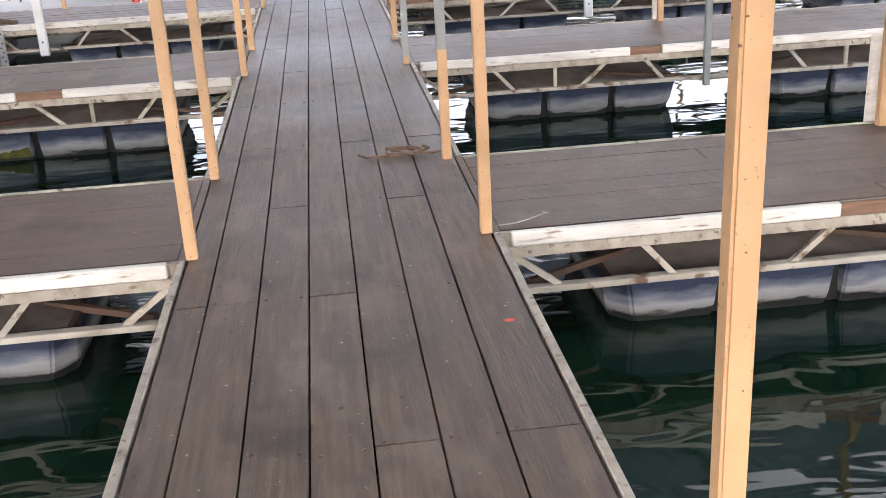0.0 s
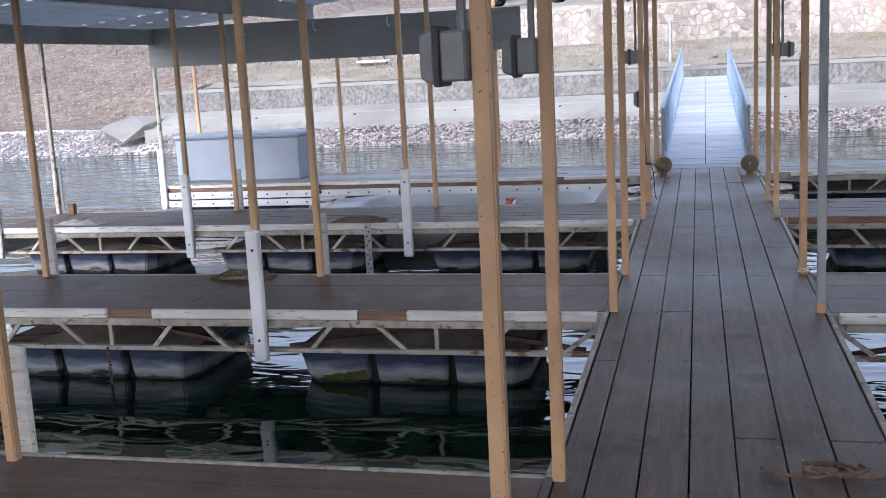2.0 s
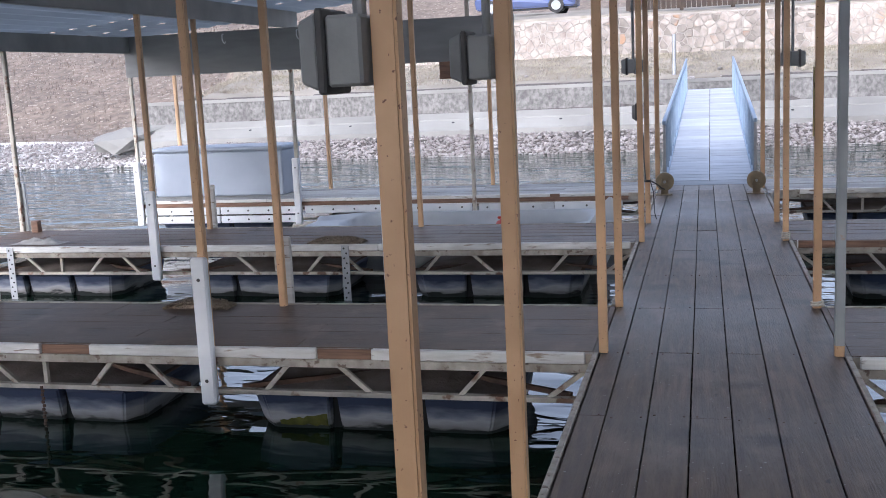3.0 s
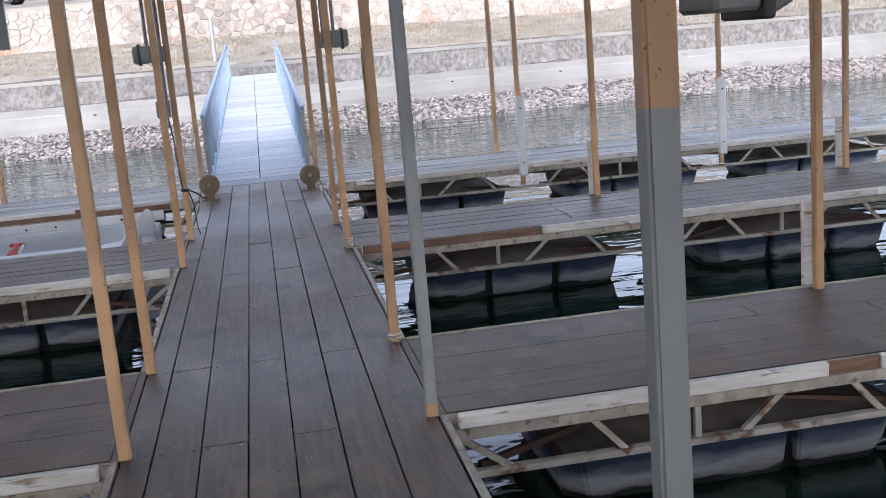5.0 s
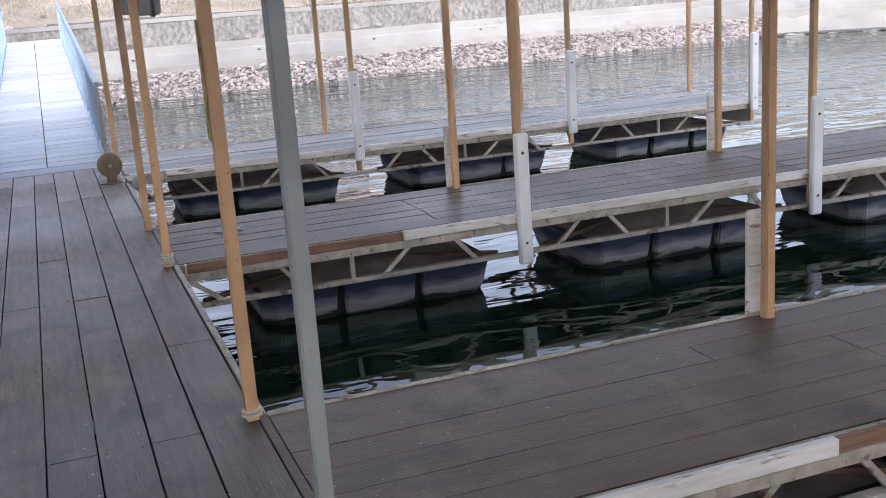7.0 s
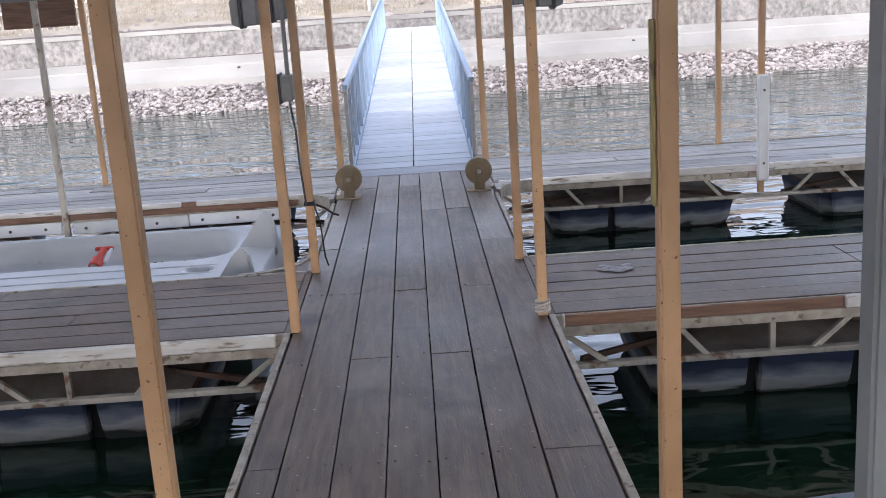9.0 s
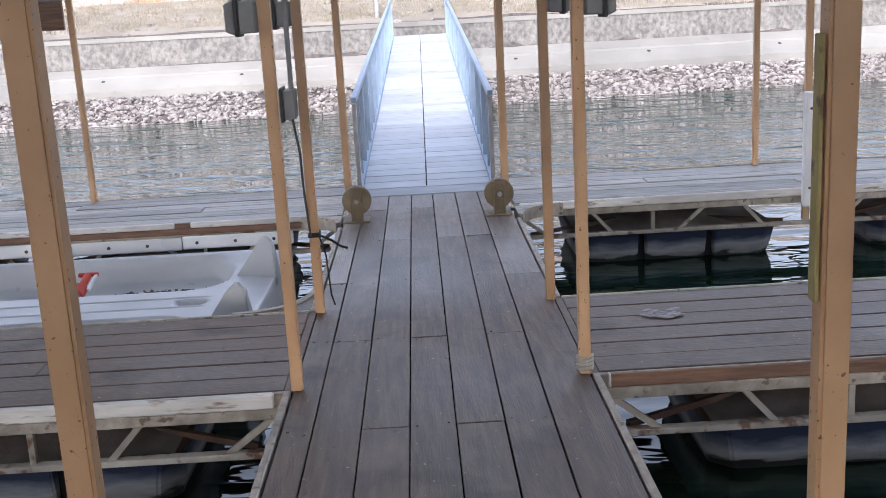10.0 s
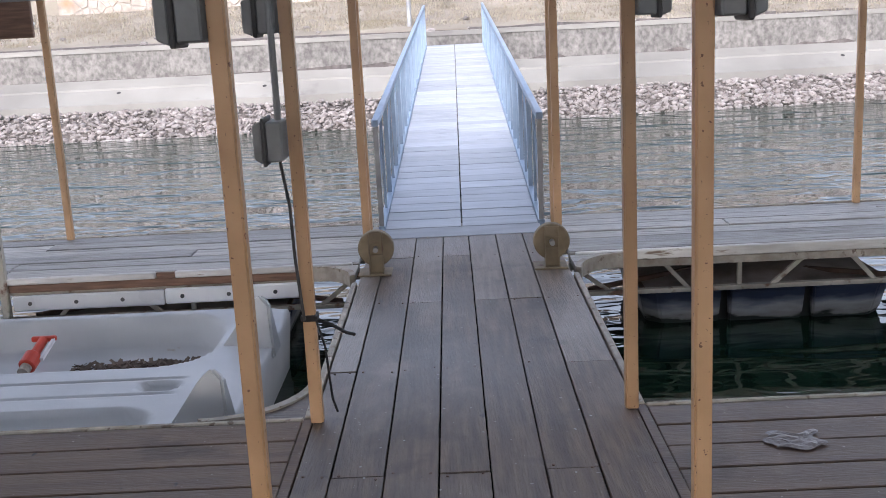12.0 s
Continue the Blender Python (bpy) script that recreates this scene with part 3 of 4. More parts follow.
def dock_finger(y0, y1, sgn, deck, label, gaps=(), end=8.12, truss_mat=None, gap=0.0065, algae=False, rail_low=-0.058, lip_mat=None):
    """One finger, from the walkway's edge outwards. gaps: stretches of the near edge where the white rail is missing."""
    g = thing("dock_finger", label, "dock", 0, y0, 0, group="dock fingers")
    W = y1 - y0
    tm = truss_mat or M_CREAM
    X = lambda d: sgn * d
    # planks
    n = 6
    pw = W / n
    for k in range(n):
        d, first = 0.705, True
        while d < end - 0.05:
            L = rng.choice((2.44, 3.05, 3.66)) - (rng.choice((0.0, 0.6, 1.2)) if first else 0)
            d1 = min(d + L, end)
            me = plank_mesh("plank", d1 - d - 0.005, pw - gap, 0.038, deck, gap * 0.4)
            x = d if sgn > 0 else -d1 + 0.005
            piece("plank", me, g, x, (k + 0.5) * pw, rng.uniform(-0.003, 0.001) * gap / 0.006)
            d, first = d1, False
    # near rail: white boards with bare stretches
    cuts = [0.74]
    for a, b in gaps:
        cuts += [a, b]
    cuts.append(end)
    for i in range(0, len(cuts), 2):
        a, b = cuts[i], cuts[i + 1]
        m = max(1, round((b - a) / 2.4))
        for j in range(m):
            p, q = a + (b - a) * j / m + 0.002, a + (b - a) * (j + 1) / m - 0.002
            bm = bmesh.new()
            box(bm, X(p), X(q), -0.075, -0.035, rail_low, 0.008, 0.006)
            part("rub_rail", bm, M_WHITE, g, "peeling white rub rail")
    bm = bmesh.new()
    box(bm, X(0.70), X(end), -0.034, -0.004, -0.085, -0.004)
    part("rim_board", bm, M_TRIM, g)
    bm = bmesh.new()
    box(bm, X(0.70), X(end), -0.062, -0.0345, min(-0.084, rail_low - 0.056), rail_low - 0.003, 0.004)
    part("rail_lip", bm, lip_mat or M_TRIM, g)
    for a, b in gaps:
        bm = bmesh.new()
        box(bm, X(a + 0.003), X(b - 0.003), -0.055, -0.0345, -0.060, 0.002, 0.003)
        part("bare_board", bm, M_RUSTWOOD, g, "bare reddish timber where the rail is missing")
    bm = bmesh.new()
    box(bm, X(0.70), X(end), W + 0.004, W + 0.035, -0.085, 0.006, 0.006)
    part("far_trim", bm, M_TRIM, g, "worn cream edge trim")
    # truss, both sides
    for side, y in ((-1, -0.005), (1, W - 0.02)):
        for z0, z1 in ((-0.115, -0.086), (-0.305, -0.275)):
            bm = bmesh.new()
            box(bm, X(0.70), X(end), y - 0.035, y + 0.02, z0, z1, 0.003)
            part("chord", bm, tm, g)
        for bay in range(3):
            o = 0.64 + 2.475 * bay
            segs = [(0.28, -0.285, 0.46, -0.11), (0.86, -0.285, 0.70, -0.11), (1.2, -0.29, 1.2, -0.10), (1.42, -0.285, 1.62, -0.11),
                    (2.11, -0.285, 1.95, -0.11)]
            if bay == 0:
                segs[0] = (0.10, -0.11, 0.33, -0.285)
            for a, za, b, zb in segs:
                bm = bmesh.new()
                bar(bm, (X(o + a), y, za), (X(o + b), y, zb), 0.028)
                part("web", bm, tm, g)
    # hidden framing under the deck
    for bay in range(3):
        o = 0.64 + 2.475 * bay
        for a, b in ((0.2, 2.3), (2.3, 0.2)):
            bm = bmesh.new()
            bar(bm, (X(o + a), 0.05, -0.28), (X(o + b), W - 0.05, -0.28), 0.03)
            part("brace", bm, M_RUST, g)
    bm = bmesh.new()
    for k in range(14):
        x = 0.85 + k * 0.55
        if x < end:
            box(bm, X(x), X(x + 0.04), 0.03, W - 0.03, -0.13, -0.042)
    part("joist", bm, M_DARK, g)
    bm = bmesh.new()
    box(bm, X(end - 0.03), X(end), -0.03, W + 0.03, -0.31, -0.005)
    part("end_board", bm, M_WHITE, g)
    for bay in range(3):
        o = 1.2 + 2.475 * bay
        float_block(g, o if sgn > 0 else -o - 1.7, 0.04, 1.7, W - 0.1, algae=(algae and bay == 0))
    return g


BROWN = "brown plank finger dock on a white truss and blue-grey floats"
dock_finger(*FINGERS["first"], -1, M_FINGER, BROWN, gap=0.0025)
dock_finger(*FINGERS["first"], 1, M_FINGER, BROWN, gap=0.0025)
dock_finger(*FINGERS["second"], -1, M_FINGER, BROWN, gap=0.0025)
dock_finger(*FINGERS["second"], 1, M_FINGER, BROWN, gap=0.0025, gaps=[(2.25, 2.55)])
dock_finger(*FINGERS["third"], -1, M_FINGER, BROWN, gap=0.0025, algae=True, gaps=[(2.03, 2.38), (3.94, 4.30)])
dock_finger(*FINGERS["third"], 1, M_FINGER, BROWN, gap=0.0025, gaps=[(2.45, 2.71)])
dock_finger(*FINGERS["fourth"], -1, M_FINGER, BROWN, gap=0.009)
dock_finger(*FINGERS["fourth"], 1, M_FINGER, "brown plank finger dock with bare timber edge on floats", gaps=[(0.74, 2.2)], gap=0.009)
GREY = "weathered grey plank end dock on truss and floats"
dock_finger(*END_DOCK, -1, M_WEATHER, GREY, gap=0.014, gaps=[(1.93, 2.06)], rail_low=-0.036, lip_mat=M_RUSTWOOD)
dock_finger(*END_DOCK, 1, M_WEATHER, GREY, gap=0.014)
# plank landing between the two halves of the end dock
landing = thing("landing", "weathered plank landing under the gangway foot", "walkway", kind="structure")
for k in range(2):
    me = plank_mesh("plank", 1.40, 0.178, 0.038, M_WEATHER)
    piece("plank", me, landing, -0.70, 17.70 + 0.185 * k, -0.004)


# ---- posts ----
def post(x, y, top, material, bumper=0, low=0.0, label="tan painted square steel roof post", bands=(), lift=0.0):
    """A square tube. bumper: -1 or 1, the side in y that carries a vinyl bumper. low: how far it reaches below the deck."""
    p = thing("roof_post", label, "post", x, y, 0, group="roof posts")
    w = 0.0255
    cuts = [-low] + [b[0] for b in bands] + [top]
    mats = [material] + [b[1] for b in bands]
    for a, b, m in zip(cuts, cuts[1:], mats):
        bm = bmesh.new()
        box(bm, -w, w, -w, w, a, b)
        es = [e for e in bm.edges if abs(e.verts[0].co.z - e.verts[1].co.z) > 0.01]
        bmesh.ops.bevel(bm, geom=es, offset=0.006, segments=2, affect="EDGES")
        part("tube", bm, m, p)
    if bumper:
        bm = bmesh.new()
        y0 = bumper * (w + 0.002)
        box(bm, -0.05, 0.05, y0, y0 + bumper * 0.055, -0.345 + lift, 0.585 + lift, 0.012)
        b = part("bumper", bm, M_VINYL, p, "white vinyl post bumper")
        for z in (-0.19 + lift, 0.45 + lift):
            bm = bmesh.new()
            rod(bm, (0, y0 + bumper * 0.050, z), (0, y0 + bumper * 0.059, z), 0.011)
            part("bolt", bm, M_CONDUIT, b)
    return p


M_BATTEN = mat("yellow_green_batten_paint", (0.46, 0.39, 0.16), (0.36, 0.29, 0.11), 0.6, scale=7, bump=0.15, chip=(0.20, 0.14, 0.07), chip_at=0.6, chip_scale=12)
GREYL = "grey painted square steel roof post"
for key, (y0, y1) in FINGERS.items():
    for sgn in (-1, 1):
        for px in PX:
            top = roof_z(px) - 0.2
            for edge, y in ((-1, y0), (1, y1)):
                if px == 0.64:
                    x = sgn * 0.64
                    if key == "third" and sgn > 0 and edge < 0:
                        post(x, y, top, M_TAN, label=GREYL, bands=[(0.06, M_GREYP), (1.9, M_TAN)])
                    elif key == "second" and sgn > 0 and edge > 0:
                        post(x - 0.024, y + 0.02, top, M_TAN, label="square steel roof post, half repainted grey", bands=[(0.60, M_GREYP), (1.47, M_TAN)])
                    else:
                        post(x, y, top, M_TAN)
                else:
                    x = sgn * px
                    if px == 8.06:
                        post(x, y + edge * 0.0 - 0.05, top, M_CREAM, bumper=edge, low=0.0, label="cream painted square steel roof post")
                    elif key == "third" and sgn > 0 and edge < 0:
                        post(x, y - 0.10, top, M_GREYP, low=0.34, label=GREYL)
                    elif key == "fourth" and sgn < 0 and edge > 0 and px == 3.08:
                        post(x, y - 0.05, top, M_TAN)
                    elif edge < 0:
                        post(x, y - 0.07, top, M_TAN, bumper=-1, low=0.25)
                    else:
                        post(x, y - 0.045, top, M_TAN)
                        bm = bmesh.new()
                        box(bm, x - 0.045, x + 0.045, y + 0.04, y + 0.075, -0.3, 0.5, 0.01)
                        solid("bumper_board", bm, M_WHITE, "worn cream board bolted behind a roof post", "bumper board", "bumper boards")
for sgn in (-1, 1):
    for px in PX[1:]:
        top = roof_z(px) - 0.2
        if sgn < 0 and px == 3.08:
            post(-px, END_DOCK[0] - 0.07, top, M_CREAM, low=0.34, label="cream painted square steel roof post")
        else:
            post(sgn * px, END_DOCK[0] - 0.07, top, M_CREAM if sgn < 0 else M_TAN, bumper=-1, low=0.25, lift=0.21 if sgn > 0 else 0.0)
        post(sgn * px, END_DOCK[1] - 0.04, top, M_TAN)
    for dx, y in ((0.66, 17.05), (0.70, 17.75)):
        post(sgn * dx, y, roof_z(0.7) - 0.2, M_TAN)


# ---- gangway to the shore ----
G0, G1 = Vector((0, 17.61, 0.05)), Vector((0.09, 32.1, 0.95))


def gangway():
    g = thing("gangway", "long aluminium gangway with slatted deck and side rails", "gangway")
    L = (G1 - G0).length
    a = math.degrees(math.atan2(G1.z - G0.z, G1.y - G0.y))
    g.matrix_basis = pose(*G0, a, 0, -math.degrees(math.atan2(G1.x - G0.x, G1.y - G0.y)))
    n = 58
    bm = bmesh.new()
    box(bm, -0.58, 0.58, -0.14, -0.002, -0.05, -0.036, 0.003)
    for v in bm.verts:
        if v.co.y > -0.05:
            v.co.z += 0.03
    part("threshold_plate", bm, M_ALU, g)
    me = {}
    for k in range(n):
        for sgn in (-1, 1):
            key = sgn
            if key not in me:
                bm = bmesh.new()
                box(bm, 0.006 * sgn, 0.568 * sgn, 0, L / n - 0.016, -0.03, 0, 0.003)
                me[key] = mesh_of("deck_slat", bm, M_ALU)
            piece("deck_slat", me[key], g, 0, k * L / n, rng.uniform(-0.002, 0.002))
    for sgn in (-1, 1):
        bm = bmesh.new()
        box(bm, sgn * 0.570, sgn * 0.618, 0, L, -0.12, 0.02, 0.004)
        part("side_beam", bm, M_ALURAIL, g)
        bm = bmesh.new()
        bar(bm, (sgn * 0.595, 0, 0.795), (sgn * 0.595, L, 0.795), 0.05, 0.05, 0.005)
        part("handrail", bm, M_ALURAIL, g)
        m = 13
        for k in range(m + 1):
            y = 0.03 + (L - 0.06) * k / m
            bm = bmesh.new()
            bar(bm, (sgn * 0.595, y, 0), (sgn * 0.595, y, 0.76), 0.036)
            part("rail_post", bm, M_STEEL if k == 0 else M_ALURAIL, g)
            if k < m:
                gapy = (L - 0.06) / m
                bm = bmesh.new()
                bar(bm, (sgn * 0.595, y + gapy / 2, 0), (sgn * 0.595, y + gapy / 2, 0.76), 0.022)
                part("baluster", bm, M_ALURAIL, g)
                bm = bmesh.new()
                bar(bm, (sgn * 0.595, y, 0.02), (sgn * 0.595, y + gapy / 2, 0.74), 0.014)
                part("diagonal", bm, M_ALURAIL, g)
    return g


gangway()


def gangway_roller(x, y):
    r = thing("gangway_roller", "tan painted steel roller wheel in a bracket", "wheel", x, y, 0, group="gangway rollers")
    bm = bmesh.new()
    rod(bm, (0, -0.03, 0.165), (0, 0.03, 0.165), 0.115, 24)
    bmesh.ops.bevel(bm, geom=bm.edges[:], offset=0.006, segments=1, affect="EDGES")
    part("wheel", bm, M_TANWHEEL, r)
    bm = bmesh.new()
    rod(bm, (0, -0.085, 0.165), (0, 0.06, 0.165), 0.017, 10)
    part("axle", bm, M_STEEL, r)
    bm = bmesh.new()
    box(bm, -0.042, 0.042, 0.042, 0.050, 0.012, 0.27, 0.002)
    part("back_plate", bm, M_TANWHEEL, r)
    for s in (-1, 1):
        bm = bmesh.new()
        vs = [(s * 0.042, -0.085, 0.012), (s * 0.042, -0.040, 0.012), (s * 0.042, -0.040, 0.265), (s * 0.042, -0.060, 0.265)]
        f = [[bm.verts.new((x + d, y, z)) for x, y, z in vs] for d in (-0.003, 0.003)]
        bm.faces.new(f[0][::-1]), bm.faces.new(f[1])
        for i in range(4):
            j = (i + 1) % 4
            bm.faces.new((f[0][i], f[0][j], f[1][j], f[1][i]))
        bmesh.ops.recalc_face_normals(bm, faces=bm.faces)
        part("bracket_flange", bm, M_TANWHEEL, r)
    bm = bmesh.new()
    box(bm, -0.040, 0.040, -0.046, -0.040, 0.012, 0.13, 0.002)
    part("bracket_web", bm, M_TANWHEEL, r)
    bm = bmesh.new()
    box(bm, -0.040, 0.040, -0.046, -0.040, 0.20, 0.265, 0.002)
    part("bracket_top", bm, M_TANWHEEL, r)
    bm = bmesh.new()
    box(bm, -0.115, 0.095, -0.10, 0.10, 0.0, 0.012, 0.003)
    part("foot_plate", bm, M_TANWHEEL, r)
    return r


gangway_roller(-0.555, 16.46)
gangway_roller(0.555, 16.43)


# ---- lamp and outlet boxes on the posts ----
def lamp_box(x, y, z, sgn, w=0.125, h=0.13):
    """A weatherproof box on the outer face of a post, with a domed cover and a conduit."""
    b = thing("electrical_box", "grey weatherproof electrical box strapped to a post", "electrical box", x, y, z, group="electrical boxes")
    X = lambda d: sgn * d
    bm = bmesh.new()
    box(bm, X(0), X(w * 0.55), -h * 0.5, h * 0.5, -h / 2, h / 2, 0.006)
    part("back_box", bm, M_BOX, b)
    bm = bmesh.new()
    box(bm, X(w * 0.55), X(w * 0.68), -h * 0.56, h * 0.56, -h * 0.6, h * 0.6, 0.004)
    part("gasket", bm, M_CONDUIT, b)
    bm = bmesh.new()
    box(bm, X(w * 0.68), X(w), -h * 0.52, h * 0.52, -h * 0.55, h * 0.55)
    for v in bm.verts:
        if abs(v.co.x) > w * 0.9:
            v.co.y *= 0.78
            v.co.z *= 0.78
    bmesh.ops.bevel(bm, geom=bm.edges[:], offset=0.005, segments=1, affect="EDGES")
    part("cover", bm, M_BOX, b)
    bm = bmesh.new()
    rod(bm, (X(0.02), 0, h / 2), (X(0.02), 0, roof_z(0.7) - z), 0.013)
    part("conduit", bm, M_BOX, b)
    return b


for sgn in (-1, 1):
    x = sgn * 0.671
    lamp_box(x, FINGERS["second"][0], 1.665, sgn)
    lamp_box(x, FINGERS["second"][1], 1.66, sgn)
    lamp_box(x, FINGERS["fourth"][0], 1.62, sgn)
    lamp_box(x, FINGERS["fourth"][1], 1.62, sgn)
lamp_box(-0.671, FINGERS["fourth"][1] - 0.06, 1.16, -1, 0.11, 0.15)


# ---- end dock fittings ----
bm = bmesh.new()
box(bm, -8.13, -6.06, 17.3, 18.02, 0.0, 0.66, 0.02)
dockbox = thing("dock_box", "blue-grey dock storage box on the end dock", "storage box")
part("body", bm, M_DOCKBOX, dockbox)
bm = bmesh.new()
box(bm, -8.15, -6.04, 17.28, 18.04, 0.665, 0.73, 0.02)
part("lid", bm, M_DOCKBOX, dockbox)


def bumper_strip(x0, x1, z, y, h=0.105):
    s = thing("bumper_strip", "white vinyl bumper strip bolted along the dock edge", "bumper strip", x0, y, z, group="bumper strips")
    bm = bmesh.new()
    box(bm, 0.003, x1 - x0 - 0.003, -0.03, 0, -h / 2, h / 2, 0.008)
    part("strip", bm, M_VINYL, s)
    k = 0.12
    while k < x1 - x0:
        bm = bmesh.new()
        rod(bm, (k, -0.036, 0), (k, -0.028, 0), 0.014, 8)
        part("bolt", bm, M_CONDUIT, s)
        k += 0.31
    return s


y = END_DOCK[0] - 0.085
for x0 in (-8.0, -6.8, -5.52, -4.3):
    bumper_strip(x0, x0 + 1.19, -0.145, y)
bumper_strip(-3.02, -2.0, -0.155, y)
bumper_strip(-2.0, -1.1, -0.150, y)
for x0 in (-8.0, -6.8):
    bumper_strip(x0, x0 + 1.19, -0.27, y)


# ---- pedal boat in the slip ----
def moulded_boat():
    b = thing("pedal_boat", "pale blue-grey moulded plastic boat with two footwells", "boat", -1.12, 14.12, WATER)
    L, W = 3.9, 2.25

    def well(x, y, x0, x1, y0, y1, r):
        dx, dy = max(x0 + r - x, x - x1 + r, 0), max(y0 + r - y, y - y1 + r, 0)
        return r - math.hypot(dx, dy)

    def top(u, v):
        x, y = L * u, W * v
        edge = min(v, 1 - v) * W
        z = 0.30 + 0.05 * step(0.0, 0.10, edge) + 0.02 * step(0.0, 0.2, x) + 0.05 * step(1.9, 2.15, y)
        z -= 0.17 * step(0.0, 0.05, well(x, y, 0.32, 3.5, 1.22, 2.10, 0.30))
        z -= 0.13 * step(0.0, 0.04, well(x, y, 0.40, 3.5, 0.12, 0.62, 0.22))
        z -= 0.05 * step(0.0, 0.02, well(x, y, 0.38, 0.58, 0.84, 0.98, 0.05))
        z -= 0.025 * step(0.012, 0.0, abs(y - 1.02)) * step(0.36, 0.40, x)
        z -= 0.02 * step(0.012, 0.0, abs(y - 0.80)) * step(0.36, 0.40, x)
        y = W / 2 + (y - W / 2) * (1 - 0.3 * step(0.78, 1.0, u) ** 2)
        return (-x, y, z)

    bm = bmesh.new()
    vs = grid(bm, 160, 130, top)
    rim = [vs[0][i] for i in range(161)] + [vs[j][160] for j in range(1, 131)] + [vs[130][i] for i in range(159, -1, -1)] + [vs[j][0] for j in range(129, 0, -1)]
    low = [bm.verts.new((v.co.x * 0.97 - 0.03, W / 2 + (v.co.y - W / 2) * 0.94, -0.1)) for v in rim]
    for i in range(len(rim)):
        j = (i + 1) % len(rim)
        bm.faces.new((rim[i], rim[j], low[j], low[i]))
    bmesh.ops.recalc_face_normals(bm, faces=bm.faces)
    hull = part("hull", bm, M_BOAT, b)
    for p in hull.data.polygons:
        p.use_smooth = True
    for y in (0.36, 1.62):
        bm = bmesh.new()
        pts = [(0.02, -0.05), (-0.34, -0.05), (-0.24, 0.08), (-0.12, 0.25), (-0.06, 0.30), (-0.01, 0.25)]
        f = [[bm.verts.new((px, y + s * (0.11 if pz < 0.0 else 0.10 - 0.28 * pz), 0.34 + pz)) for px, pz in pts] for s in (-1, 1)]
        bm.faces.new(f[0][::-1]), bm.faces.new(f[1])
        for i in range(len(pts)):
            j = (i + 1) % len(pts)
            bm.faces.new((f[0][i], f[0][j], f[1][j], f[1][i]))
        bmesh.ops.recalc_face_normals(bm, faces=bm.faces)
        bmesh.ops.bevel(bm, geom=bm.edges[:], offset=0.012, segments=2, affect="EDGES")
        part("fin", bm, M_BOAT, b)
    bm = bmesh.new()
    tube_path(bm, [(-0.10 + 0.06 * math.sin(k * 0.9), 0.62 + 0.05 * k, 0.28 - 0.012 * k) for k in range(8)], 0.007)
    part("grab_cord", bm, M_BLACK, b)
    return b


moulded_boat()
pump = thing("hand_pump", "orange-red plastic hand pump leaning in the boat's footwell", "hand pump", -2.59, 15.74, WATER + 0.25)
axis = Vector((0.035, 0.30, 0.12))
bm = bmesh.new()
rod(bm, axis * 0.10, axis * 0.42, 0.052, 14)
bmesh.ops.bevel(bm, geom=bm.edges[:], offset=0.008, segments=1, affect="EDGES")
part("barrel", bm, M_RED, pump)
bm = bmesh.new()
rod(bm, axis * 0.42, axis * 0.86, 0.028, 12)
part("neck", bm, M_RED, pump)
bm = bmesh.new()
bar(bm, axis * 0.90 + Vector((-0.075, 0, 0)), axis * 0.90 + Vector((0.075, 0, 0)), 0.034, 0.034, 0.008)
part("cross_handle", bm, M_RED, pump)
bm = bmesh.new()
rod(bm, axis * -0.06, axis * 0.10, 0.034, 10)
part("foot", bm, M_TRIM, pump)
bm = bmesh.new()
bar(bm, axis * 0.30 + Vector((0.062, 0, 0)), axis * 0.88 + Vector((0.062, 0, 0)), 0.020)
part("guard", bm, M_VINYL, pump)
bm = bmesh.new()
tube_path(bm, [(-2.58 - 0.05 * k, 15.63 + 0.012 * math.sin(k * 1.7), WATER + 0.245) for k in range(6)], 0.012)
solid("red_hose", bm, M_RED, "red plastic hose end lying in the boat", "hose")
bm = bmesh.new()
for k in range(260):
    a = rng.gauss(0, 1)
    x, y = -1.86 + 0.26 * max(-1.8, min(1.0, a)), 15.84 + 0.035 * rng.gauss(0, 1)
    m = pose(x, y, WATER + 0.205 + rng.uniform(0, 0.02), rng.uniform(-40, 40), rng.uniform(-40, 40), rng.uniform(0, 180))
    box(bm, -0.03, 0.03, -0.011, 0.011, -0.002, 0.002, 0, m)
solid("leaf_litter", bm, M_BRUSH, "dead leaves gathered in the boat's footwell", "leaves", kind="stuff")


# ---- shore rocks and stone wall ----
def rock_mesh(seed, r=1.0, flat=0.7):
    q = random.Random(seed)
    bm = bmesh.new()
    bmesh.ops.create_icosphere(bm, subdivisions=1, radius=r)
    for v in bm.verts:
        v.co *= q.uniform(0.75, 1.15)
        v.co.z *= flat
    return bm


